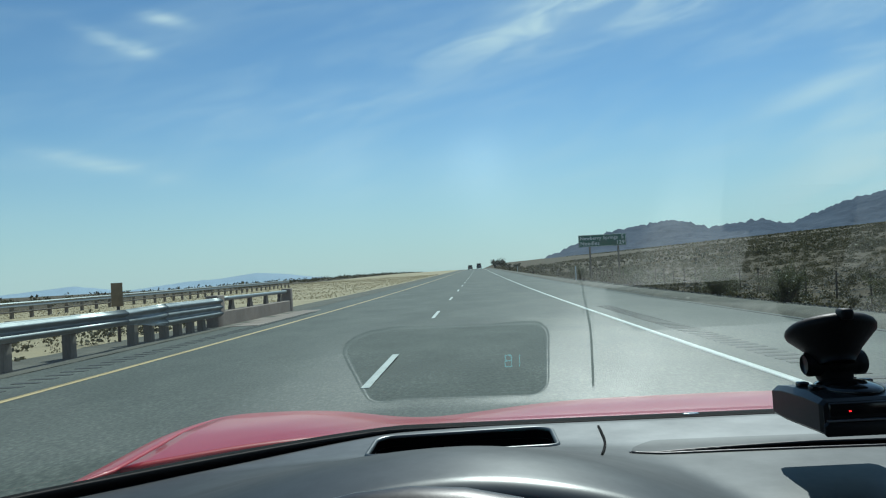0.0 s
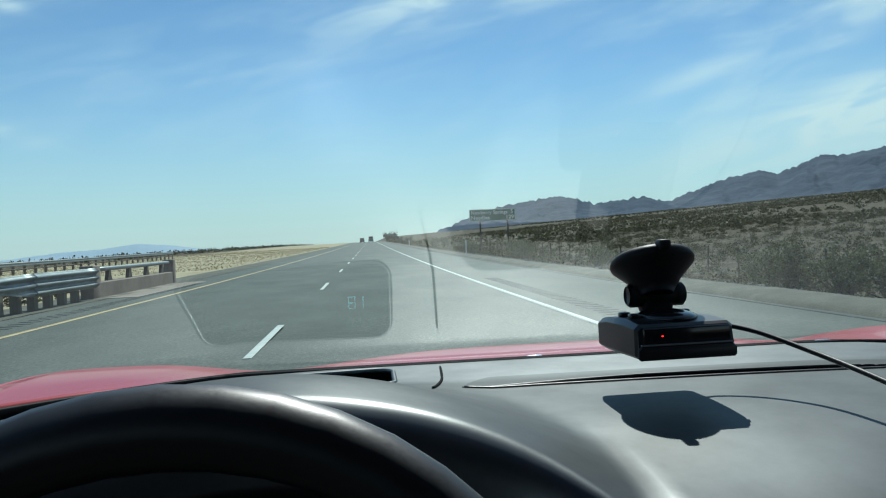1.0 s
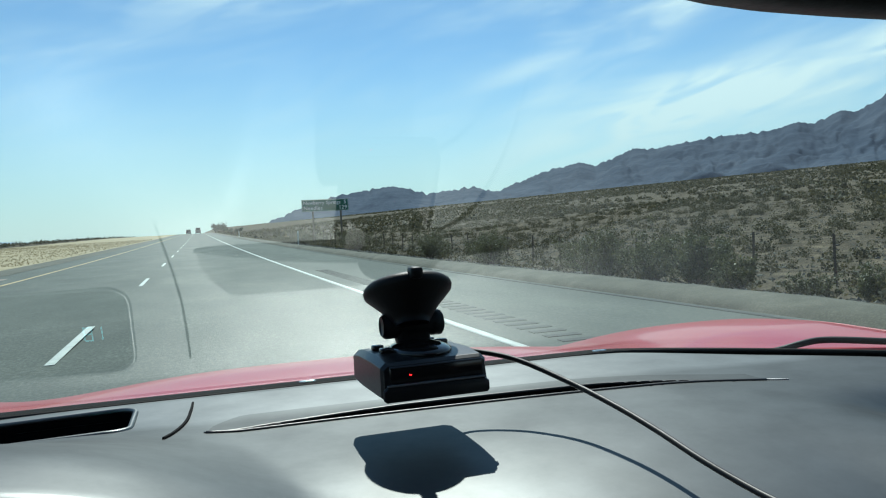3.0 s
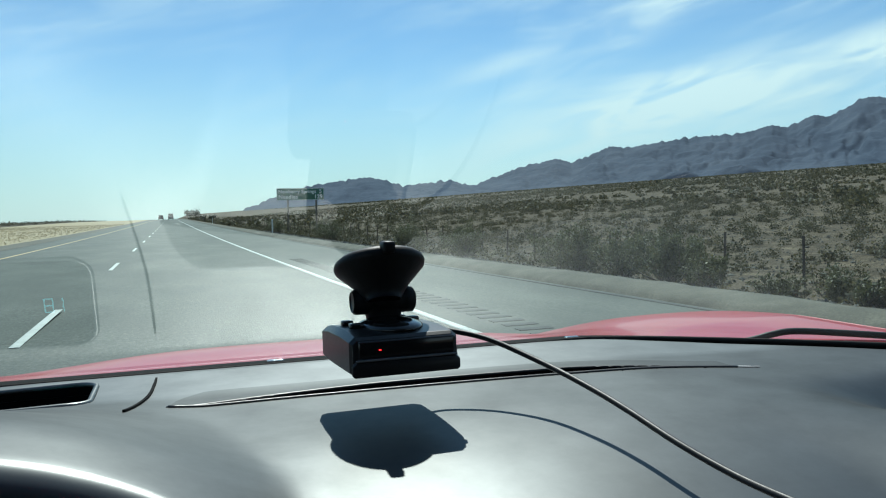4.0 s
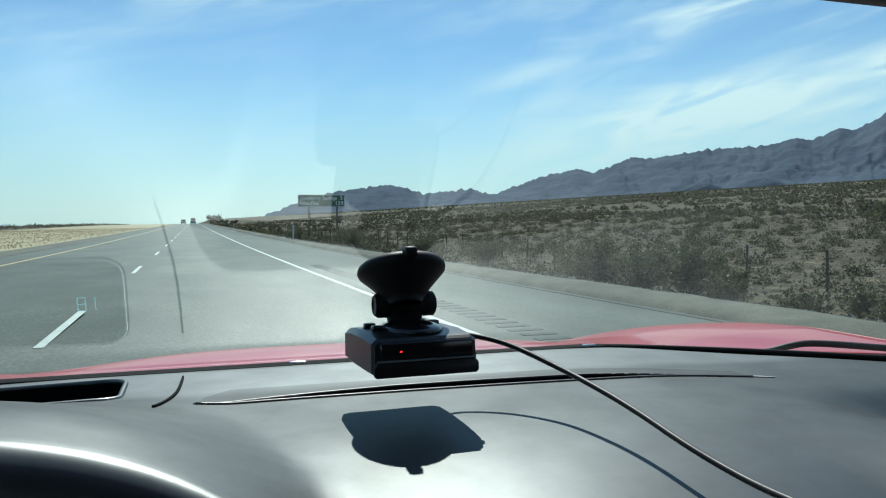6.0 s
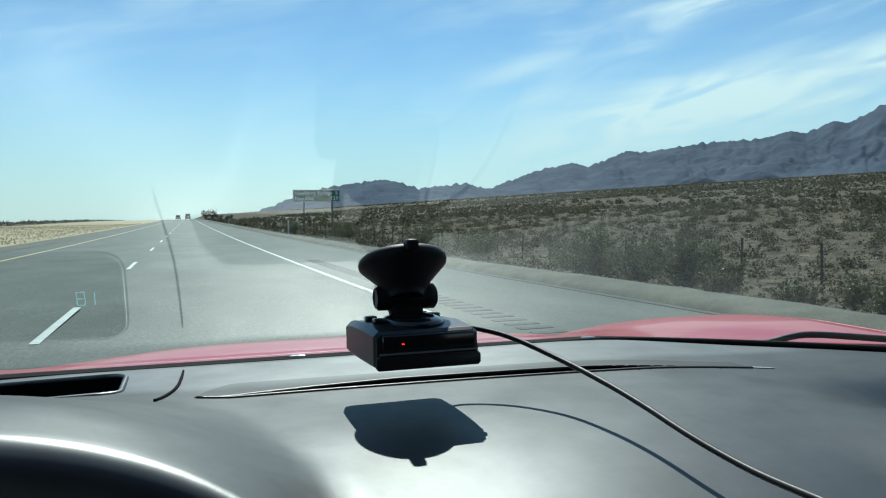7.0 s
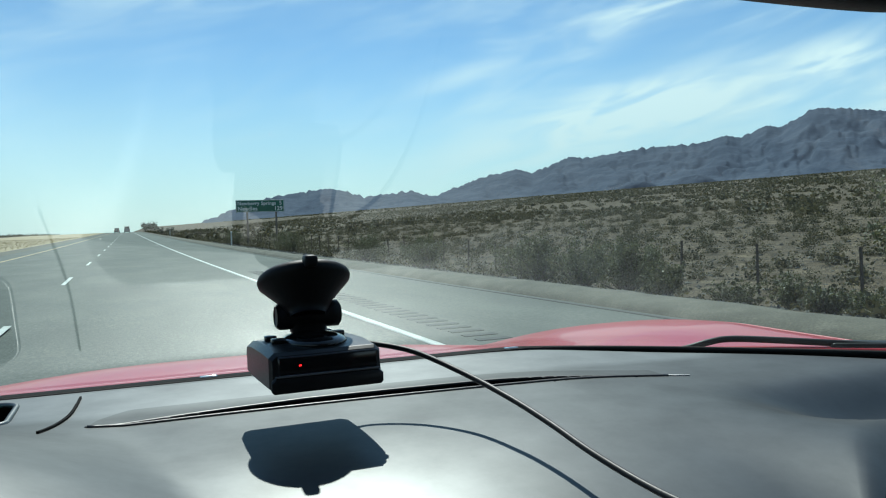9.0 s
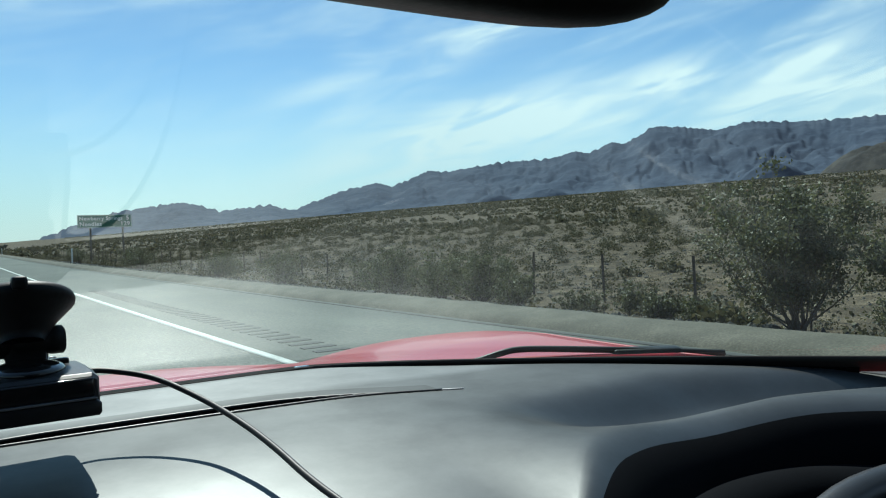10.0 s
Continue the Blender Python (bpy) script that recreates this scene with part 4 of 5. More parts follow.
bmesh.ops.create_uvsphere(mb, u_segments=40, v_segments=20, radius=1)
for v in mb.verts:
    x, y, z = v.co
    v.co = (math.copysign(abs(x) ** 0.6, x) * 0.148, math.copysign(abs(y) ** 0.8, y) * 0.028, math.copysign(abs(z) ** 0.7, z) * 0.042)
bmesh.ops.transform(mb, matrix=Matrix.Translation((0.215, 0.405, 1.1772)) @ mrot, verts=mb.verts)
mirror = part("rear_view_mirror", bm_mesh("rear_view_mirror", mb, TRIM_BLACK), car, "black rear view mirror housing")
part("mirror_stem", tube("mirror_stem", [(0.215, 0.42, 1.175), (0.215, 0.43, 1.20), (0.215, 0.44, 1.214)], [0.012, 0.012, 0.02], TRIM_BLACK, 10), mirror, "black stem glued to the glass")

# ---- radar detector on the windshield ----
det = root("radar_detector", (0.092, 0.80, 0.912), "black radar detector hanging from the windshield on a suction cup", "radar detector")
D = Matrix.Translation((0.092, 0.797, 0.911)) @ Matrix.Rotation(radians(1.5), 4, "Z") @ Matrix.Rotation(radians(-1.5), 4, "X")


def det_section(y, w, z0, z1, c):
    """An octagonal section across the case."""
    return [(-w / 2 + c, y, z0), (w / 2 - c, y, z0), (w / 2, y, z0 + c), (w / 2, y, z1 - c * 1.6), (w / 2 - c * 1.8, y, z1), (-w / 2 + c * 1.8, y, z1), (-w / 2, y, z1 - c * 1.6),
            (-w / 2, y, z0 + c)]


rings = [det_section(*q) for q in [(-0.0585, 0.083, 0.002, 0.009, 0.0015), (-0.0575, 0.0895, 0.000, 0.0115, 0.002), (-0.0555, 0.0905, 0.000, 0.0125, 0.002), (-0.0545, 0.088, 0.001, 0.0135, 0.002),
                                   (-0.0525, 0.0865, 0.001, 0.0285, 0.002), (-0.0485, 0.0905, 0.001, 0.031, 0.0025), (-0.02, 0.092, 0.001, 0.0335, 0.003), (0.025, 0.092, 0.001, 0.033, 0.003),
                                   (0.051, 0.0905, 0.002, 0.030, 0.003), (0.057, 0.086, 0.004, 0.027, 0.004)]]
dv = [D @ Vector(p) for r in rings for p in r]
df = [(i * 8 + k, i * 8 + (k + 1) % 8, (i + 1) * 8 + (k + 1) % 8, (i + 1) * 8 + k) for i in range(len(rings) - 1) for k in range(8)]
df += [tuple(range(8))[::-1], tuple(len(dv) - 8 + k for k in range(8))]
case = part("case", mesh_of("case", dv, df, DET_BLACK, True), det, "satin black plastic case")
soft_edge = case.modifiers.new("rounded_edges", "BEVEL")
soft_edge.width, soft_edge.segments, soft_edge.limit_method, soft_edge.angle_limit, soft_edge.harden_normals = 0.0022, 3, "ANGLE", radians(18), True
win = box_bm((0.0805, 0.004, 0.0145), (0.001, -0.0528, 0.0208), 0.0018, 2)
bmesh.ops.transform(win, matrix=D, verts=win.verts)
part("display_window", bm_mesh("display_window", win, DET_GLOSS), case, "glossy black display window")
lip = box_bm((0.084, 0.0045, 0.0016), (0, -0.0560, 0.0131), 0.0007, 3)
bmesh.ops.transform(lip, matrix=D, verts=lip.verts)
part("lip", bm_mesh("lip", lip, LIP_HIGHLIGHT), case, "shiny edge below the display, its highlight put into lighter grey")
for lx in (-0.0223, -0.0213):
    lb = box_bm((0.0006, 0.001, 0.0009), (lx, -0.0550, 0.0205))
    bmesh.ops.transform(lb, matrix=D, verts=lb.verts)
    part("indicator_light", bm_mesh("indicator_light", lb, LED), case, "small glowing red indicator")
for bx, by, bw in ((-0.031, 0.014, 0.010), (-0.029, -0.010, 0.012), (0.027, 0.016, 0.014), (0.022, 0.032, 0.01)):
    kb = box_bm((bw, 0.009, 0.005), (bx, by, 0.035), 0.0015, 2)
    bmesh.ops.transform(kb, matrix=D, verts=kb.verts)
    part("button", bm_mesh("button", kb, DET_GLOSS), case, "small raised black button")
dome = bmesh.new()
bmesh.ops.create_uvsphere(dome, u_segments=28, v_segments=14, radius=1)
bmesh.ops.scale(dome, vec=(0.027, 0.040, 0.0075), verts=dome.verts)
bmesh.ops.transform(dome, matrix=D @ Matrix.Translation((0.002, -0.004, 0.033)), verts=dome.verts)
part("speaker_dome", bm_mesh("speaker_dome", dome, DET_GLOSS), case, "smooth raised top of the case")

# mount: cup against the glass, barrel and bracket
G_N = Vector((0, -math.sin(radians(22)), -math.cos(radians(22))))
cup_at = Vector((0.093, 0.824, 0.86 + (1.1 - 0.824) * math.tan(radians(28.8)) - 0.009))


def lathe(name, centre, axis, profile, material, seg=40):
    a = axis.normalized()
    u = a.cross(Vector((1, 0, 0))).normalized()
    w = a.cross(u)
    verts, faces = [], []
    for r, d in profile:
        for k in range(seg):
            t = 2 * math.pi * k / seg
            verts.append(centre + a * d + (u * math.cos(t) + w * math.sin(t)) * r)
    for i in range(len(profile) - 1):
        for k in range(seg):
            k2 = (k + 1) % seg
            faces.append((i * seg + k, i * seg + k2, (i + 1) * seg + k2, (i + 1) * seg + k))
    faces.append(tuple(range(seg)))
    faces.append(tuple((len(profile) - 1) * seg + k for k in range(seg))[::-1])
    return mesh_of(name, verts, faces, material)


cup = part("suction_cup", lathe("suction_cup", cup_at, G_N, [(0.030, 0.003), (0.036, 0.0035), (0.0395, 0.0065), (0.0405, 0.010), (0.0395, 0.0135), (0.036, 0.017), (0.031, 0.022), (0.024, 0.029), (0.019, 0.036), (0.015, 0.042)],
                                CUP), det, "black rubber suction cup")
knob = box_bm((0.011, 0.016, 0.010), cup_at + Vector((-0.002, -0.040, 0.009)), 0.003, 2)
part("release_tab", bm_mesh("release_tab", knob, CUP), cup, "small release tab on the cup")
bar_c = D @ Vector((0.004, 0.024, 0.052))
ax = (D.to_3x3() @ Vector((1, 0, 0))).normalized()
barrel = part("mount_barrel", lathe("mount_barrel", bar_c - ax * 0.028, ax, [(0.009, 0), (0.0115, 0.003), (0.0115, 0.015), (0.010, 0.018), (0.0125, 0.022), (0.0125, 0.040), (0.011, 0.044), (0.0115, 0.047), (0.0115, 0.055), (0.009, 0.057)], CUP, 24),
              det, "black pivot barrel of the mount")
brk = box_bm((0.03, 0.02, 0.026), bar_c + Vector((0, 0, -0.004)), 0.005, 2)
part("bracket", bm_mesh("bracket", brk, CUP), barrel, "black bracket under the cup")
part("lock_screw", lathe("lock_screw", D @ Vector((0.017, 0.020, 0.035)), Vector((0, 0, 1)), [(0.003, 0), (0.003, 0.006), (0.002, 0.007)], CHROME, 12), barrel, "small bright screw")
CABLE = [(0.118, 0.815, 0.931), (0.135, 0.832, 0.932), (0.158, 0.833, 0.930), (0.19, 0.808, 0.923), (0.217, 0.757, 0.909), (0.231, 0.70, 0.898), (0.238, 0.652, 0.889), (0.242, 0.604, 0.880), (0.247, 0.566, 0.8735),
         (0.25, 0.53, 0.8705), (0.252, 0.47, 0.8705), (0.254, 0.425, 0.866), (0.256, 0.395, 0.83), (0.258, 0.385, 0.68)]
part("power_cable", tube("power_cable", spline(CABLE, 8), 0.0025, CABLE_SKIN, 10), det, "thin black power cable")
# ---- roadside: barrier, fence, sign ----
def beam_section(waves, top, bottom, n=25):
    """Section of a corrugated guard beam: across, up."""
    return [(0.008 + 0.04 * (1 - math.cos(k / (n - 1) * 2 * waves * math.pi)), top + (bottom - top) * k / (n - 1)) for k in range(n)]


def beam_mesh(name, x, stations):
    """A steel beam through sections; each station is y, waves, top, bottom. It has a real sheet thickness."""
    verts, faces, n = [], [], 25
    for y, waves, top, bottom in stations:
        sec = [(a, z) for a, z in beam_section(waves, top, bottom, n)]
        ring = sec + [(a - 0.006, z) for a, z in sec[::-1]]
        verts += [(x + a, y, road_z(y) + z) for a, z in ring]
    m = 2 * n
    for j in range(len(stations) - 1):
        for k in range(m):
            a, b2 = j * m + k, j * m + (k + 1) % m
            faces.append((a, b2, b2 + m, a + m))
    faces += [tuple(range(m)), tuple((len(stations) - 1) * m + k for k in range(m))[::-1]]
    return mesh_of(name, verts, faces, GALV)


def along_road(name, x0, x1, z0, z1, y0, y1, material, steps=12):
    """A long block that follows the road's rise and fall."""
    verts, faces = [], []
    ys = frange(y0, y1, steps)
    c = 0.025
    sec = [(x0, z0), (x1, z0), (x1, z1 - c), (x1 - c, z1), (x0 + c, z1), (x0, z1 - c)]
    for y in ys:
        verts += [(a, y, road_z(y) + z) for a, z in sec]
    for j in range(steps - 1):
        for k in range(6):
            a, b2 = j * 6 + k, j * 6 + (k + 1) % 6
            faces.append((a, b2, b2 + 6, a + 6))
    faces += [tuple(range(6)), tuple((steps - 1) * 6 + k for k in range(6))[::-1]]
    return mesh_of(name, verts, faces, material, False)


BAR_X, BAR_0, BAR_1 = -7.3, 20.9, 29.4
barrier = root("bridge_barrier", (BAR_X, BAR_0, road_z(BAR_0)), "tan concrete bridge parapet carrying a galvanised rail", "barrier")
part("parapet", along_road("parapet", BAR_X - 0.3, BAR_X, -0.1, 0.42, BAR_0 + 0.6, BAR_1 - 0.3, CONCRETE), barrier, "tan weathered concrete parapet")
part("kerb", along_road("kerb", BAR_X + 0.004, BAR_X + 1.1, -0.08, 0.012, BAR_0, BAR_1, CONCRETE), barrier, "pale concrete deck edge")
for name_y in (BAR_0 + 0.3, BAR_1 - 0.12):
    part("end_block", bm_mesh("end_block", box_bm((0.34, 0.6 if name_y < 25 else 0.35, 0.96), (BAR_X - 0.15, name_y, road_z(name_y) + 0.38), 0.03, 2), CONCRETE), barrier, "concrete end block")
part("rail", tube("rail", [(BAR_X - 0.15, y, road_z(y) + 0.75) for y in frange(BAR_0 + 0.6, BAR_1 - 0.3, 10)], 0.06, GALV, 20), barrier, "round galvanised steel rail")
post_bm = bmesh.new()
for zz, w in ((0.41, 0.36), (0.48, 0.32), (0.60, 0.2), (0.71, 0.16)):
    for sx, sy in ((-1, -1), (1, -1), (1, 1), (-1, 1)):
        post_bm.verts.new((sx * 0.05, sy * w / 2, zz))
post_bm.verts.ensure_lookup_table()
for i in range(3):
    for k in range(4):
        k2 = (k + 1) % 4
        post_bm.faces.new([post_bm.verts[i * 4 + k], post_bm.verts[i * 4 + k2], post_bm.verts[i * 4 + 4 + k2], post_bm.verts[i * 4 + 4 + k]])
post_bm.faces.new([post_bm.verts[12 + k] for k in range(4)])
rail_post_me = bm_mesh("rail_post", post_bm, STEEL_POST, False)
for k in range(4):
    y = BAR_0 + 1.7 + 1.85 * k
    o = part("rail_post", rail_post_me, barrier, local=True)
    o.location = (-0.15, y - BAR_0, road_z(y) - road_z(BAR_0))


def guard_post_mesh(depth):
    return bm_mesh("guard_post", box_bm((0.16, 0.2, depth), (-0.09, 0, 0.66 - depth / 2), 0.012, 2), WOOD_POST, False)


def spacer_mesh():
    return bm_mesh("spacer_block", box_bm((0.1, 0.16, 0.34), (0.035, 0, 0.6), 0.01, 1), WOOD_POST, False)


guard = root("guard_rail", (BAR_X, 0, 0), "galvanised corrugated guard rail on weathered posts", "guard rail")
part("beam", beam_mesh("beam", BAR_X + 0.09, [(y, 2, 0.76, 0.45) for y in frange(-40, 15.3, 26)]), guard, "bright corrugated steel beam")
part("flared_beam", beam_mesh("flared_beam", BAR_X + 0.094, [(15.2, 2, 0.76, 0.45), (15.9, 2.2, 0.775, 0.41), (16.6, 2.6, 0.79, 0.34), (17.2, 3, 0.8, 0.3)]), guard, "flared piece of the steel beam")
part("end_beam", beam_mesh("end_beam", BAR_X + 0.098, [(y, 3, 0.8, 0.3) for y in frange(17.15, BAR_0 - 0.02, 6)]), guard, "deep three-ridged end beam bolted to the concrete")
gp_me, sp_me = guard_post_mesh(1.15), spacer_mesh()
for k in range(28):
    y = -36.0 + 1.9 * k if k < 27 else 16.7
    for me_, n_ in ((gp_me, "guard_post"), (sp_me, "spacer_block")):
        o = part(n_, me_, guard, local=True)
        o.location = (0.004 if n_ == "spacer_block" else 0, y, road_z(y))
for y in (15.9, 17.5, 18.3, 19.1, 19.9):
    o = part("guard_post", gp_me, guard, local=True)
    o.location = (0, y, road_z(y))

# rail of the other carriageway across the wash
FAR_X = -27.0
far_guard = root("guard_rail", (FAR_X, 8, ground_z(FAR_X, 8)), "dark far guard rail on posts beside the other carriageway", "guard rail")
part("beam", mesh_of("beam", *(lambda ys: ([(FAR_X + a, y, ground_z(FAR_X, 30) + z) for y in ys for a, z in ((0, 0.5), (0.06, 0.56), (0.02, 0.66), (0.06, 0.76), (0, 0.82), (-0.01, 0.66))],
                                          [(j * 6 + k, j * 6 + (k + 1) % 6, j * 6 + 6 + (k + 1) % 6, j * 6 + 6 + k) for j in range(len(ys) - 1) for k in range(6)]))(frange(6, 110, 40)), GALV, False), far_guard, "corrugated steel beam")
part("lower_rail", tube("lower_rail", [(FAR_X, y, ground_z(FAR_X, 30) + 0.25) for y in frange(6, 110, 20)], 0.05, STEEL_POST, 8), far_guard, "rusty lower rail")
far_post_me = bm_mesh("guard_post", box_bm((0.16, 0.2, 1.3), (-0.1, 0, 0.15), 0.01, 1), WOOD_POST, False)
for k in range(52):
    o = part("guard_post", far_post_me, far_guard, local=True)
    o.location = (0, 2.0 * k, ground_z(FAR_X, 30) - ground_z(FAR_X, 8))

# back of an object marker behind the near rail
TAN_BOARD = surface("tan_marker_board", [(0.3, (0.2, 0.13, 0.06)), (0.7, (0.3, 0.2, 0.1))], 0.7, 6, 6, 50, 0.1)
mk_x, mk_y = -8.2, 17.0
mk_z = ground_z(mk_x, mk_y)
marker = root("object_marker", (mk_x, mk_y, mk_z), "tan-brown back of a marker board behind the guard rail", "road marker")
part("post", bm_mesh("post", box_bm((0.06, 0.05, 1.3), (mk_x, mk_y + 0.04, mk_z + 0.55), 0.006, 1), STEEL_POST), marker)
part("board", bm_mesh("board", box_bm((0.26, 0.02, 0.52), (mk_x, mk_y, 0.84), 0.012, 2), TAN_BOARD), marker, "tan-brown board")

FENCE_X = 15.6
fence = root("wire_fence", (FENCE_X, 0, ground_z(FENCE_X, 0)), "rusty steel post and wire fence across the scrub", "fence")
tee = box_bm((0.07, 0.02, 1.45), (0, 0, 0.62), 0.002, 1)
tee = box_bm((0.012, 0.05, 1.45), (0, 0.03, 0.62), 0.002, 1, bm=tee)
tee_me = bm_mesh("post", tee, STEEL_POST, False)
fy = [-6 + 3.2 * k for k in range(66)]
rng = random.Random(4)
for y in fy:
    o = part("post", tee_me, fence, local=True)
    o.location = (rng.uniform(-0.05, 0.05), y, ground_z(FENCE_X, y) - ground_z(FENCE_X, 0))
    o.rotation_euler = (rng.uniform(-0.05, 0.05), rng.uniform(-0.04, 0.04), rng.uniform(-0.3, 0.3))
for hgt in (0.35, 0.65, 0.95, 1.22):
    part("wire", tube("wire", [(FENCE_X, y, ground_z(FENCE_X, y) + hgt) for y in fy], 0.0022, WIRE, 5), fence)


def text_mesh(body, size, name, material):
    """Letters of the built-in font as a mesh standing upright, facing the traffic."""
    cu = bpy.data.curves.new(name, "FONT")
    cu.body, cu.size, cu.extrude, cu.offset = body, size, 0.004, 0.012
    cu.space_character = 1.08
    ob = bpy.data.objects.new(name, cu)
    scene.collection.objects.link(ob)
    me = bpy.data.meshes.new_from_object(ob.evaluated_get(bpy.context.evaluated_depsgraph_get()))
    bpy.data.objects.remove(ob)
    bpy.data.curves.remove(cu)
    me.transform(Matrix.Rotation(radians(90), 4, "X"))
    me.materials.clear()
    me.materials.append(material)
    return me


SX, SY, SZ, SW, SH = 15.2, 97.0, 2.6, 5.8, 1.46
gz = ground_z(SX, SY)
sign = root("road_sign", (SX, SY, gz), "green highway distance sign with white lettering on two posts", "road sign")
part("panel", bm_mesh("panel", box_bm((SW, 0.05, SH), (SX, SY, SZ + SH / 2), 0.02, 2), SIGN_GREEN), sign, "green reflective panel")
for dx in (-0.27, 0.33):
    part("post", bm_mesh("post", box_bm((0.2, 0.16, SZ + SH - 0.1 - gz + 0.3), (SX + dx * SW, SY + 0.11, (SZ + SH - 0.1 + gz - 0.3) / 2), 0.01, 1), WOOD_POST), sign, "dark weathered post")
for zz in (0.045, SH - 0.045):
    part("border", bm_mesh("border", box_bm((SW - 0.12, 0.008, 0.04), (SX, SY - 0.03, SZ + zz), 0.002, 1), SIGN_WHITE), sign)
for xx in (-1, 1):
    part("border", bm_mesh("border", box_bm((0.04, 0.008, SH - 0.13), (SX + xx * (SW / 2 - 0.06), SY - 0.03, SZ + SH / 2), 0.002, 1), SIGN_WHITE), sign)
for body, x0, z0 in (("Newberry Springs", -2.7, 0.86), ("5", 2.3, 0.86), ("Needles", -2.7, 0.2), ("129", 1.66, 0.2)):
    o = part("lettering", text_mesh(body, 0.66 if len(body) < 10 else 0.58, "lettering", SIGN_WHITE), sign, "white lettering", local=True)
    o.location = (x0, -0.031, SZ + z0 - gz)

# ---- delineators beside the shoulder ----
MARKER = surface("white_marker_plastic", [(0.3, (0.6, 0.6, 0.57)), (0.7, (0.78, 0.78, 0.75))], 0.5, 6, 5, 60, 0.05)
for mx_, my_ in ((7.3, 61.0), (7.3, 150.0)):
    mz_ = ground_z(mx_, my_)
    mk = root("delineator", (mx_, my_, mz_), "white flexible delineator post with dark foot beside the berm", "road marker", "delineators along the road")
    part("post", bm_mesh("post", box_bm((0.10, 0.02, 1.1), (mx_, my_, mz_ + 0.5), 0.006, 2), MARKER), mk)
    part("reflector", bm_mesh("reflector", box_bm((0.08, 0.006, 0.14), (mx_, my_ - 0.013, mz_ + 0.93), 0.002, 1), SIGN_WHITE), mk, "white reflector")

# ---- vehicles far ahead ----
def far_vehicle(name, x, y, size, material, label, category, tall):
    w, l, h = size
    v = root(name, (x, y, road_z(y)), label, category)
    z0 = road_z(y)
    part("body", bm_mesh("body", box_bm((w, l, h * 0.55), (x, y, z0 + 0.3 + h * 0.275), 0.1, 3), material), v)
    part("cabin", bm_mesh("cabin", box_bm((w * 0.88, l * (0.95 if tall else 0.55), h * 0.42), (x, y - (0 if tall else 0.2), z0 + 0.3 + h * 0.55 + h * 0.2), 0.12, 3), material if tall else DARK_GLASS), v)
    part("rear_window", bm_mesh("rear_window", box_bm((w * 0.7, 0.04, h * 0.22), (x, y - l * (0.48 if tall else 0.3) - 0.02, z0 + 0.3 + h * 0.72), 0.02, 1), DARK_GLASS), v)
    for sx in (-1, 1):
        part("tail_light", bm_mesh("tail_light", box_bm((0.2, 0.05, 0.16), (x + sx * w * 0.38, y - l / 2 - 0.01, z0 + 0.3 + h * 0.42), 0.02, 1), RED_PAINT), v)
        for sy in (-1, 1):
            part("tyre", lathe("tyre", Vector((x + sx * (w / 2 - 0.12) - 0.11, y + sy * l * 0.32, z0 + 0.34)), Vector((1, 0, 0.001)),
                               [(0.2, 0), (0.32, 0.01), (0.34, 0.05), (0.34, 0.17), (0.32, 0.21), (0.2, 0.22)], TYRE, 18), v)


far_vehicle("car", -3.3, 322, (1.9, 4.7, 1.65), CAR_DARK, "dark car driving far ahead in the passing lane", "car", False)
far_vehicle("van", 0.3, 338, (2.1, 5.6, 2.3), TRUCK_WHITE, "grey van driving far ahead on the road", "van", True)


# ---- plants ----
def leaf_cloud(centres, sizes, rs, aspect=1.6):
    """Many small leaves, each a kinked pair of triangles."""
    n = len(centres)
    a = rs.normal(size=(n, 3))
    a /= np.linalg.norm(a, axis=1)[:, None]
    b = rs.normal(size=(n, 3))
    b -= (b * a).sum(1)[:, None] * a
    b /= np.linalg.norm(b, axis=1)[:, None]
    s = sizes[:, None]
    p0, p1, p2, p3 = centres - a * s * aspect / 2, centres + b * s * 0.5, centres + a * s * aspect / 2, centres - b * s * 0.5
    return np.stack((p0, p1, p2, p3), 1).reshape(-1, 3)


def quads_mesh(name, verts, material):
    n = len(verts) // 4
    me = bpy.data.meshes.new(name)
    me.vertices.add(n * 4)
    me.vertices.foreach_set("co", np.ascontiguousarray(verts, dtype=np.float32).ravel())
    me.loops.add(n * 4)
    me.loops.foreach_set("vertex_index", np.arange(n * 4, dtype=np.int32))
    me.polygons.add(n)
    me.polygons.foreach_set("loop_start", np.arange(0, n * 4, 4, dtype=np.int32))
    me.materials.append(material)
    me.update(calc_edges=True)
    me.validate()
    return me


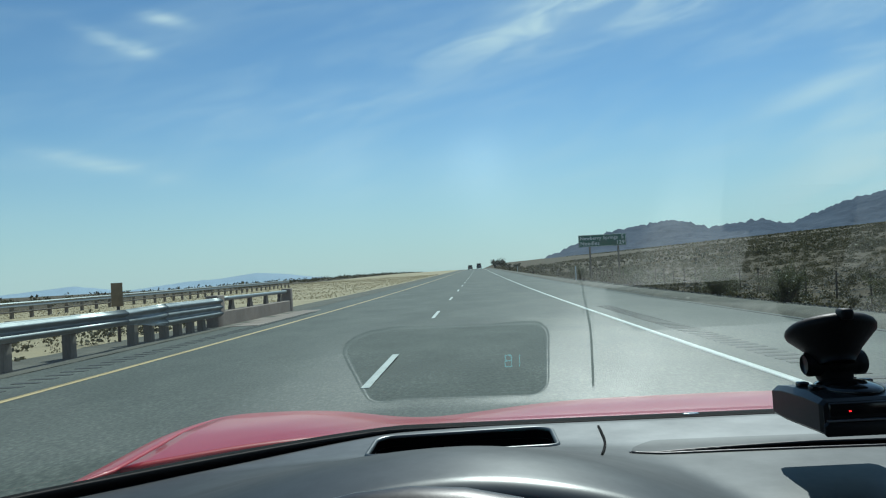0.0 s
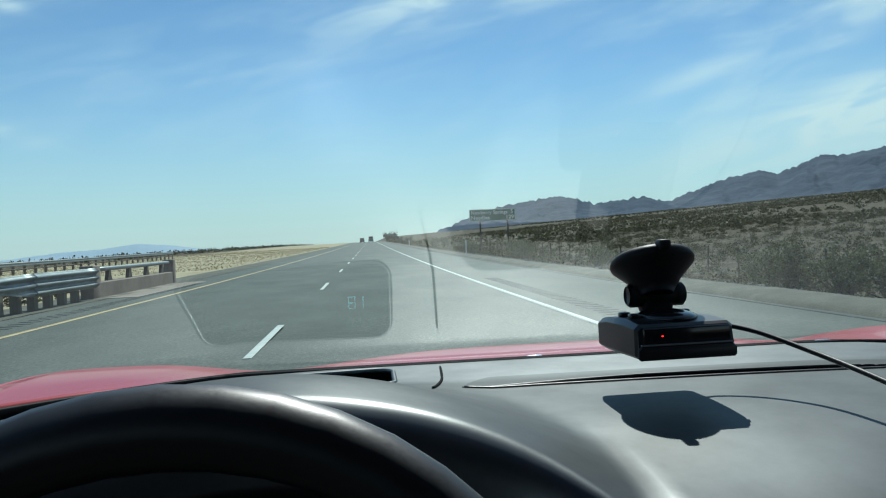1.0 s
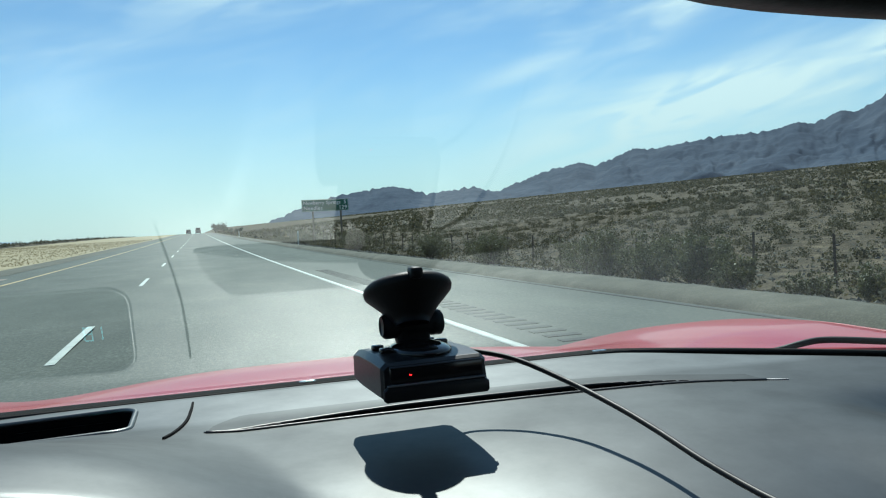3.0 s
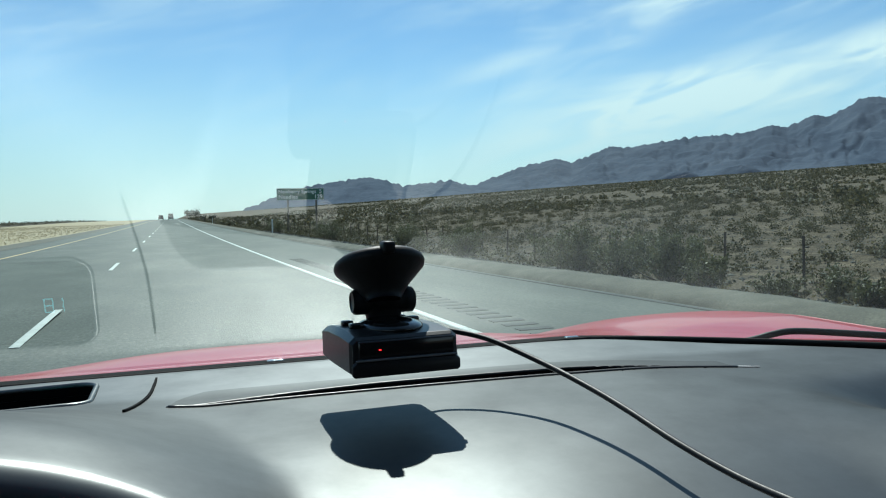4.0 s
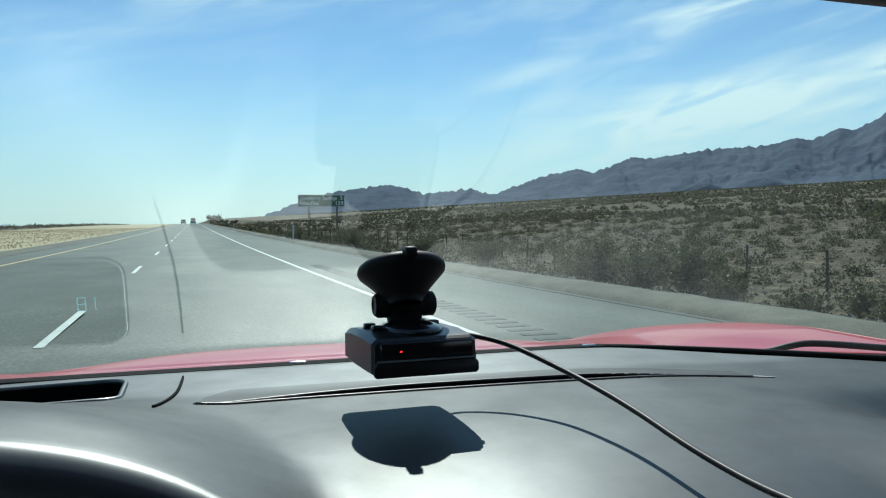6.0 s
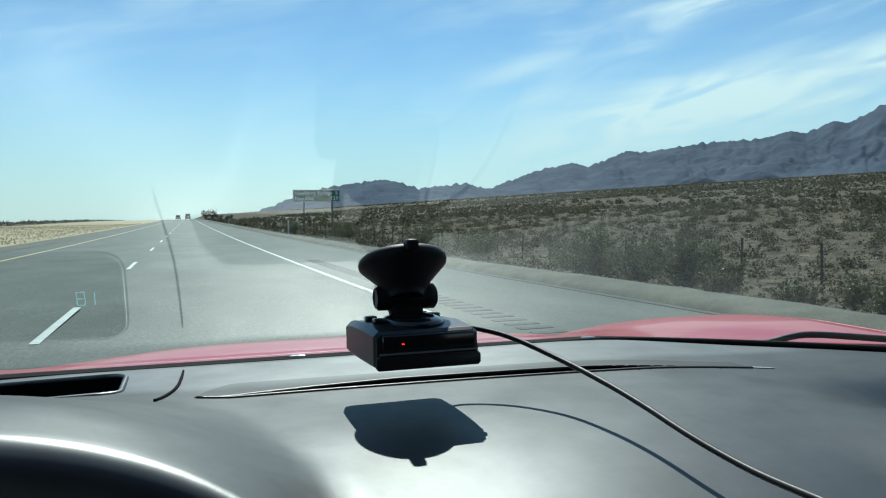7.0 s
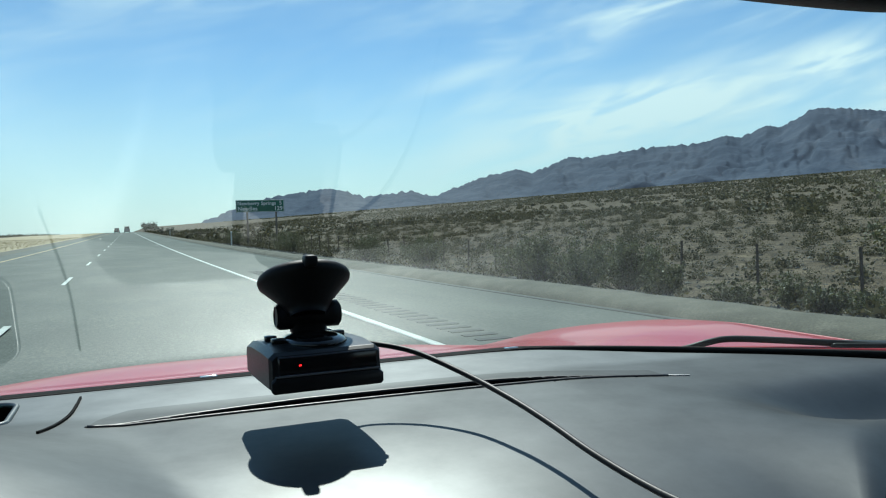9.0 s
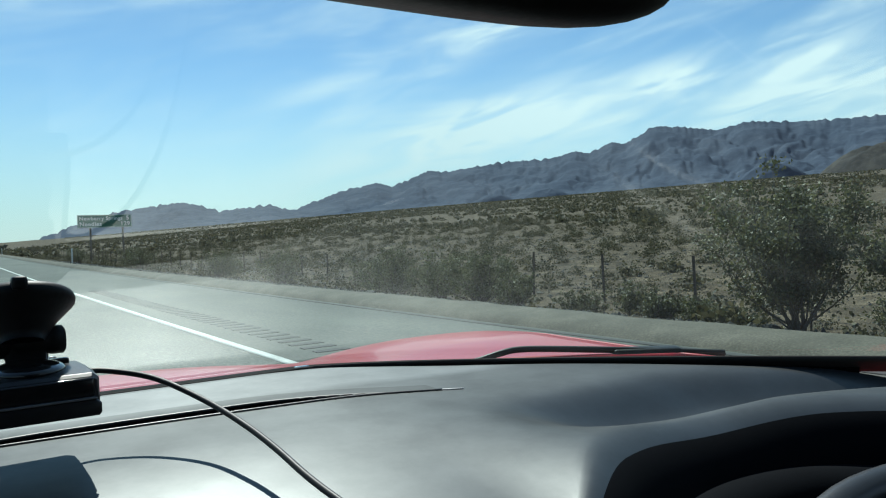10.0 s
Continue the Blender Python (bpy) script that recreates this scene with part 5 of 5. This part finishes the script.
def near_bush(x, y, radius, height, leaves, seed, label, leaf=0.026, material=None, name="desert_shrub", category="shrub"):
    """A shrub of thin stems that fan out from the ground, with small leaves towards their ends."""
    rs = np.random.RandomState(seed)
    z = ground_z(x, y) - 0.03
    ob = root(name, (x, y, z), label, category, "shrubs along the verge")
    verts, faces, tips = [], [], []
    for k in range(26):
        az, lean = rs.uniform(0, 2 * math.pi), rs.uniform(0.1, 1.0)
        hgt = height * rs.uniform(0.6, 1.05) * (1 - 0.25 * lean)
        end = Vector((math.cos(az) * radius * lean, math.sin(az) * radius * lean, hgt))
        mid = end * 0.5 + Vector((rs.normal() * 0.06, rs.normal() * 0.06, -0.08 * lean))
        pts = spline([Vector((rs.normal() * 0.05, rs.normal() * 0.05, 0)), mid, end], 4)
        v, f = tube_data(pts, [0.014 * (1 - 0.8 * i / 8) for i in range(9)], 5)
        faces += [tuple(a + len(verts) for a in q) for q in f]
        verts += v
        tips += [(pts[i], (end - mid).normalized()) for i in range(3, 9)]
        for q in range(3):
            base = pts[rs.randint(3, 8)]
            tw = base + Vector((rs.normal() * 0.16, rs.normal() * 0.16, abs(rs.normal()) * 0.2)) * (height / 1.5)
            v, f = tube_data([base, (base + tw) / 2 + Vector((0.01, 0.01, 0.02)), tw], [0.006, 0.004, 0.002], 4)
            faces += [tuple(a + len(verts) for a in g) for g in f]
            verts += v
            tips += [((base + tw) / 2, tw - base), (tw, tw - base), (tw, tw - base)]
    part("stems", mesh_of("stems", verts, faces, BARK), ob, "thin grey-brown stems", local=True)
    pick = rs.randint(0, len(tips), leaves)
    spread = 0.058 * height / 1.5
    c = np.array([tips[i][0] for i in pick]) + rs.normal(size=(leaves, 3)) * spread * np.array([1, 1, 0.8])
    c[:, 2] = np.maximum(c[:, 2], 0.05)
    part("foliage", quads_mesh("foliage", leaf_cloud(c, rs.uniform(0.6, 1.4, leaves) * leaf, rs), material or LEAF), ob, "small olive-green leaves", local=True)
    return ob


SHRUBS = [(7.95, 5.35, 1.2, 1.78, 8000), (8.7, 4.0, 1.1, 1.65, 5000), (8.6, 12.4, 1.0, 1.1, 3600), (8.9, 14.4, 0.9, 1.15, 2800), (8.3, 10.9, 0.5, 0.6, 1400), (10.6, 8.2, 0.45, 0.6, 1200),
          (8.0, 7.4, 0.35, 0.4, 900), (12.6, 10.4, 0.6, 0.8, 1500), (11.0, 12.2, 0.5, 0.7, 1500), (9.3, 17.0, 0.9, 1.3, 2600), (10.6, 20.5, 1.1, 1.5, 2800), (8.4, 22.5, 0.7, 1.0, 1800),
          (9.6, 26.0, 1.0, 1.4, 2200), (13.4, 13.2, 0.6, 0.9, 1500), (12.8, 17.6, 0.8, 1.1, 2000), (9.2, 32.0, 1.0, 1.4, 2000), (11.5, 38.0, 1.1, 1.6, 2000), (8.8, 45.0, 1.0, 1.4, 1600),
          (10.9, 5.6, 0.6, 0.9, 1800), (10.0, 54.0, 1.2, 1.7, 1600), (8.0, 63.0, 0.9, 1.2, 1200), (9.0, 74.0, 1.1, 1.6, 1400)]
for k, (x, y, r, hh, nl) in enumerate(SHRUBS):
    near_bush(x, y, r, hh, int(nl * 2.6), 20 + k, "olive-green creosote shrub growing behind the dirt berm" if hh > 1 else "low olive-green creosote shrub on stony ground")


def scatter(name, count, xr, yr, size, leaves, leaf, material, label, seed, bias=1.0, ok=None, squash=0.62):
    rs = np.random.RandomState(seed)
    cs, ss = [], []
    made = 0
    while made < count:
        x = xr[0] + (xr[1] - xr[0]) * rs.rand() ** bias
        y = yr[0] + (yr[1] - yr[0]) * rs.rand()
        if ok and not ok(x, y):
            continue
        made += 1
        s = rs.uniform(*size)
        v = rs.normal(size=(leaves, 3))
        v /= np.linalg.norm(v, axis=1)[:, None]
        v *= (rs.rand(leaves, 1) ** 0.4)
        v[:, 2] = np.abs(v[:, 2])
        lump = 1 + 0.35 * np.sin(3 * np.arctan2(v[:, 1], v[:, 0]) + rs.uniform(0, 6))[:, None]
        c = v * lump * s * np.array([0.75, 0.75, squash * 1.25]) + np.array([x, y, ground_z(x, y) - 0.02])
        cs.append(c)
        ss.append(rs.uniform(0.6, 1.4, leaves) * leaf * s)
    verts = leaf_cloud(np.concatenate(cs), np.concatenate(ss), rs, 1.4)
    return tagged(new(name, quads_mesh(name, verts, material)), label, "scrub", kind="stuff")


def patchy(x, y):
    return nz(x * 0.035, y * 0.035, 9, 3) > -0.22


scatter("desert_scrub", 2700, (9.5, 75), (-4, 160), (0.22, 0.8), 170, 0.11, SCRUB, "olive and brown desert scrub on stony ground", 1, 1.15)
scatter("dry_scrub", 2600, (8.5, 75), (-4, 160), (0.12, 0.42), 80, 0.11, DRYBUSH, "dry straw-brown bursage clumps among stones", 2, 1.1)
scatter("hillside_scrub", 10500, (50, 330), (0, 520), (0.4, 1.15), 30, 0.28, SCRUB, "dark desert scrub on the rising slope", 3, 1.0, patchy)
scatter("dry_hillside_scrub", 1200, (60, 330), (0, 520), (0.5, 1.0), 22, 0.4, DRYBUSH, "dry pale scrub on the rising slope", 4, 1.0, patchy)
scatter("far_scrub", 11000, (200, 1500), (0, 1900), (0.8, 2.0), 9, 0.6, SCRUB, "far scrub covering the desert fan", 5, 1.0)
scatter("roadside_scrub", 420, (8.5, 60), (120, 420), (0.6, 1.5), 40, 0.3, SCRUB, "dark scrub beside the far road", 6, 1.3)
scatter("valley_scrub", 700, (-620, -90), (560, 980), (1.6, 3.6), 14, 0.5, TREE_LEAF, "dark line of far valley brush", 7, 1.0)


def grass(name, count, xr, yr, hgt, seed):
    rs = np.random.RandomState(seed)
    x = xr[0] + (xr[1] - xr[0]) * rs.rand(count)
    y = yr[0] + (yr[1] - yr[0]) * rs.rand(count) ** 1.3
    z = np.array([ground_z(a, b) for a, b in zip(x, y)])
    h = hgt * rs.uniform(0.4, 1.2, count)
    a = rs.uniform(0, math.pi, count)
    w = 0.016 + 0.0006 * y
    dx, dy = np.cos(a) * w, np.sin(a) * w
    lx, ly = rs.normal(size=count) * h * 0.35, rs.normal(size=count) * h * 0.35
    base = np.stack((x, y, z - 0.01), 1)
    off = np.stack((dx, dy, 0 * x), 1)
    top = base + np.stack((lx, ly, h), 1)
    verts = np.stack((base - off, base + off, top + off * 0.25, top - off * 0.25), 1).reshape(-1, 3)
    return tagged(new(name, quads_mesh(name, verts, STRAW_BLADE)), "straw-coloured dry grass in the median", "grass", kind="stuff")


scatter("median_scrub", 700, (-78, -42), (30, 620), (0.5, 1.5), 30, 0.26, SCRUB, "dark brush beyond the dry median", 10, 1.0)
grass("dry_grass", 16000, (-45, -8.8), (45, 180), 0.07, 11)
scatter("wash_scrub", 130, (-26, -8.4), (4, 27), (0.25, 0.75), 120, 0.11, SCRUB, "olive and dark brush in the dry wash", 8, 1.0)
scatter("wash_dry_scrub", 160, (-26, -8.4), (3, 32), (0.15, 0.4), 60, 0.13, DRYBUSH, "dry tan brush in the wash", 9, 1.0)


_ico = bmesh.new()
bmesh.ops.create_icosphere(_ico, subdivisions=1, radius=1.0)
ICO_V = [tuple(v.co) for v in _ico.verts]
ICO_F = [tuple(v.index for v in f.verts) for f in _ico.faces]
_ico.free()


def stones(name, count, xr, yr, seed):
    rs = np.random.RandomState(seed)
    verts, faces = [], []
    for k in range(count):
        x, y = rs.uniform(*xr), yr[0] + (yr[1] - yr[0]) * rs.rand() ** 1.2
        s = 0.025 + 0.13 * rs.rand() ** 4
        z = ground_z(x, y)
        b = len(verts)
        for q in ICO_V:
            verts.append((x + s * (q[0] + rs.normal() * 0.13) * 0.9, y + s * (q[1] + rs.normal() * 0.13) * 0.9, z + s * (q[2] * 0.55 + rs.normal() * 0.1)))
        faces += [tuple(b + a for a in f) for f in ICO_F]
    return tagged(new(name, mesh_of(name, verts, faces, STONE, False)), "grey and tan stones strewn over the desert", "stones", kind="stuff")


stones("desert_stones", 4500, (7.2, 60), (0, 90), 15)


def gravel(name, count, xr, yr, seed):
    """Small eight-sided stones, most of them near the road."""
    rs = np.random.RandomState(seed)
    x = xr[0] + (xr[1] - xr[0]) * rs.rand(count) ** 1.5
    y = yr[0] + (yr[1] - yr[0]) * rs.rand(count) ** 1.2
    z = np.array([ground_z(a, b) for a, b in zip(x, y)])
    size = (0.012 + 0.05 * rs.rand(count) ** 3) * (0.8 + 0.02 * y)
    octa = np.array([(1, 0, 0), (0, 1, 0), (-1, 0, 0), (0, -1, 0), (0, 0, 0.7), (0, 0, -0.6)], dtype=float)
    wild = 1 + 0.3 * rs.normal(size=(count, 6, 1))
    verts = np.stack((x, y, z), 1)[:, None, :] + octa[None] * wild * size[:, None, None]
    tri = np.array([(0, 1, 4), (1, 2, 4), (2, 3, 4), (3, 0, 4), (1, 0, 5), (2, 1, 5), (3, 2, 5), (0, 3, 5)])
    faces = (tri[None] + 6 * np.arange(count)[:, None, None]).reshape(-1, 3)
    return tagged(new(name, mesh_of(name, verts.reshape(-1, 3).tolist(), faces.tolist(), STONE, False)), "small tan and grey gravel strewn over the desert", "gravel", kind="stuff")


gravel("desert_gravel", 30000, (7.3, 45), (0, 70), 16)


def far_tree(x, y, height, width, seed, label):
    rs = np.random.RandomState(seed)
    z = ground_z(x, y)
    ob = root("tree", (x, y, z), label, "tree", "trees far down the road")
    verts, faces, tips = [], [], []
    for k in range(9):
        end = Vector((rs.uniform(-0.5, 0.5) * width * 0.8, rs.uniform(-0.5, 0.5) * width * 0.8, height * rs.uniform(0.55, 0.95)))
        v, f = tube_data(spline([Vector((0, 0, -0.1)), end * 0.4 + Vector((0, 0, height * 0.1)), end], 4), [0.16 * (1 - 0.85 * i / 8) for i in range(9)], 6)
        faces += [tuple(a + len(verts) for a in q) for q in f]
        verts += v
        tips += [end, end * 0.8]
    part("trunk", mesh_of("trunk", verts, faces, BARK), ob, "dark forked trunk", local=True)
    c = np.array([tips[i] for i in rs.randint(0, len(tips), 1100)]) + rs.normal(size=(1100, 3)) * height * 0.11
    c[:, 2] = np.maximum(c[:, 2], 0.3)
    part("crown", quads_mesh("crown", leaf_cloud(c, rs.uniform(0.5, 1.3, 1100) * 0.28, rs), TREE_LEAF), ob, "ragged dark green crown", local=True)


for k, (x, y, hh, w) in enumerate([(7.6, 348, 3.6, 3.6), (10.2, 352, 4.6, 3.6), (13.5, 372, 2.6, 4.0), (19, 390, 2.6, 5)]):
    far_tree(x, y, hh, w, 60 + k, "dark ragged tree beside the far road")
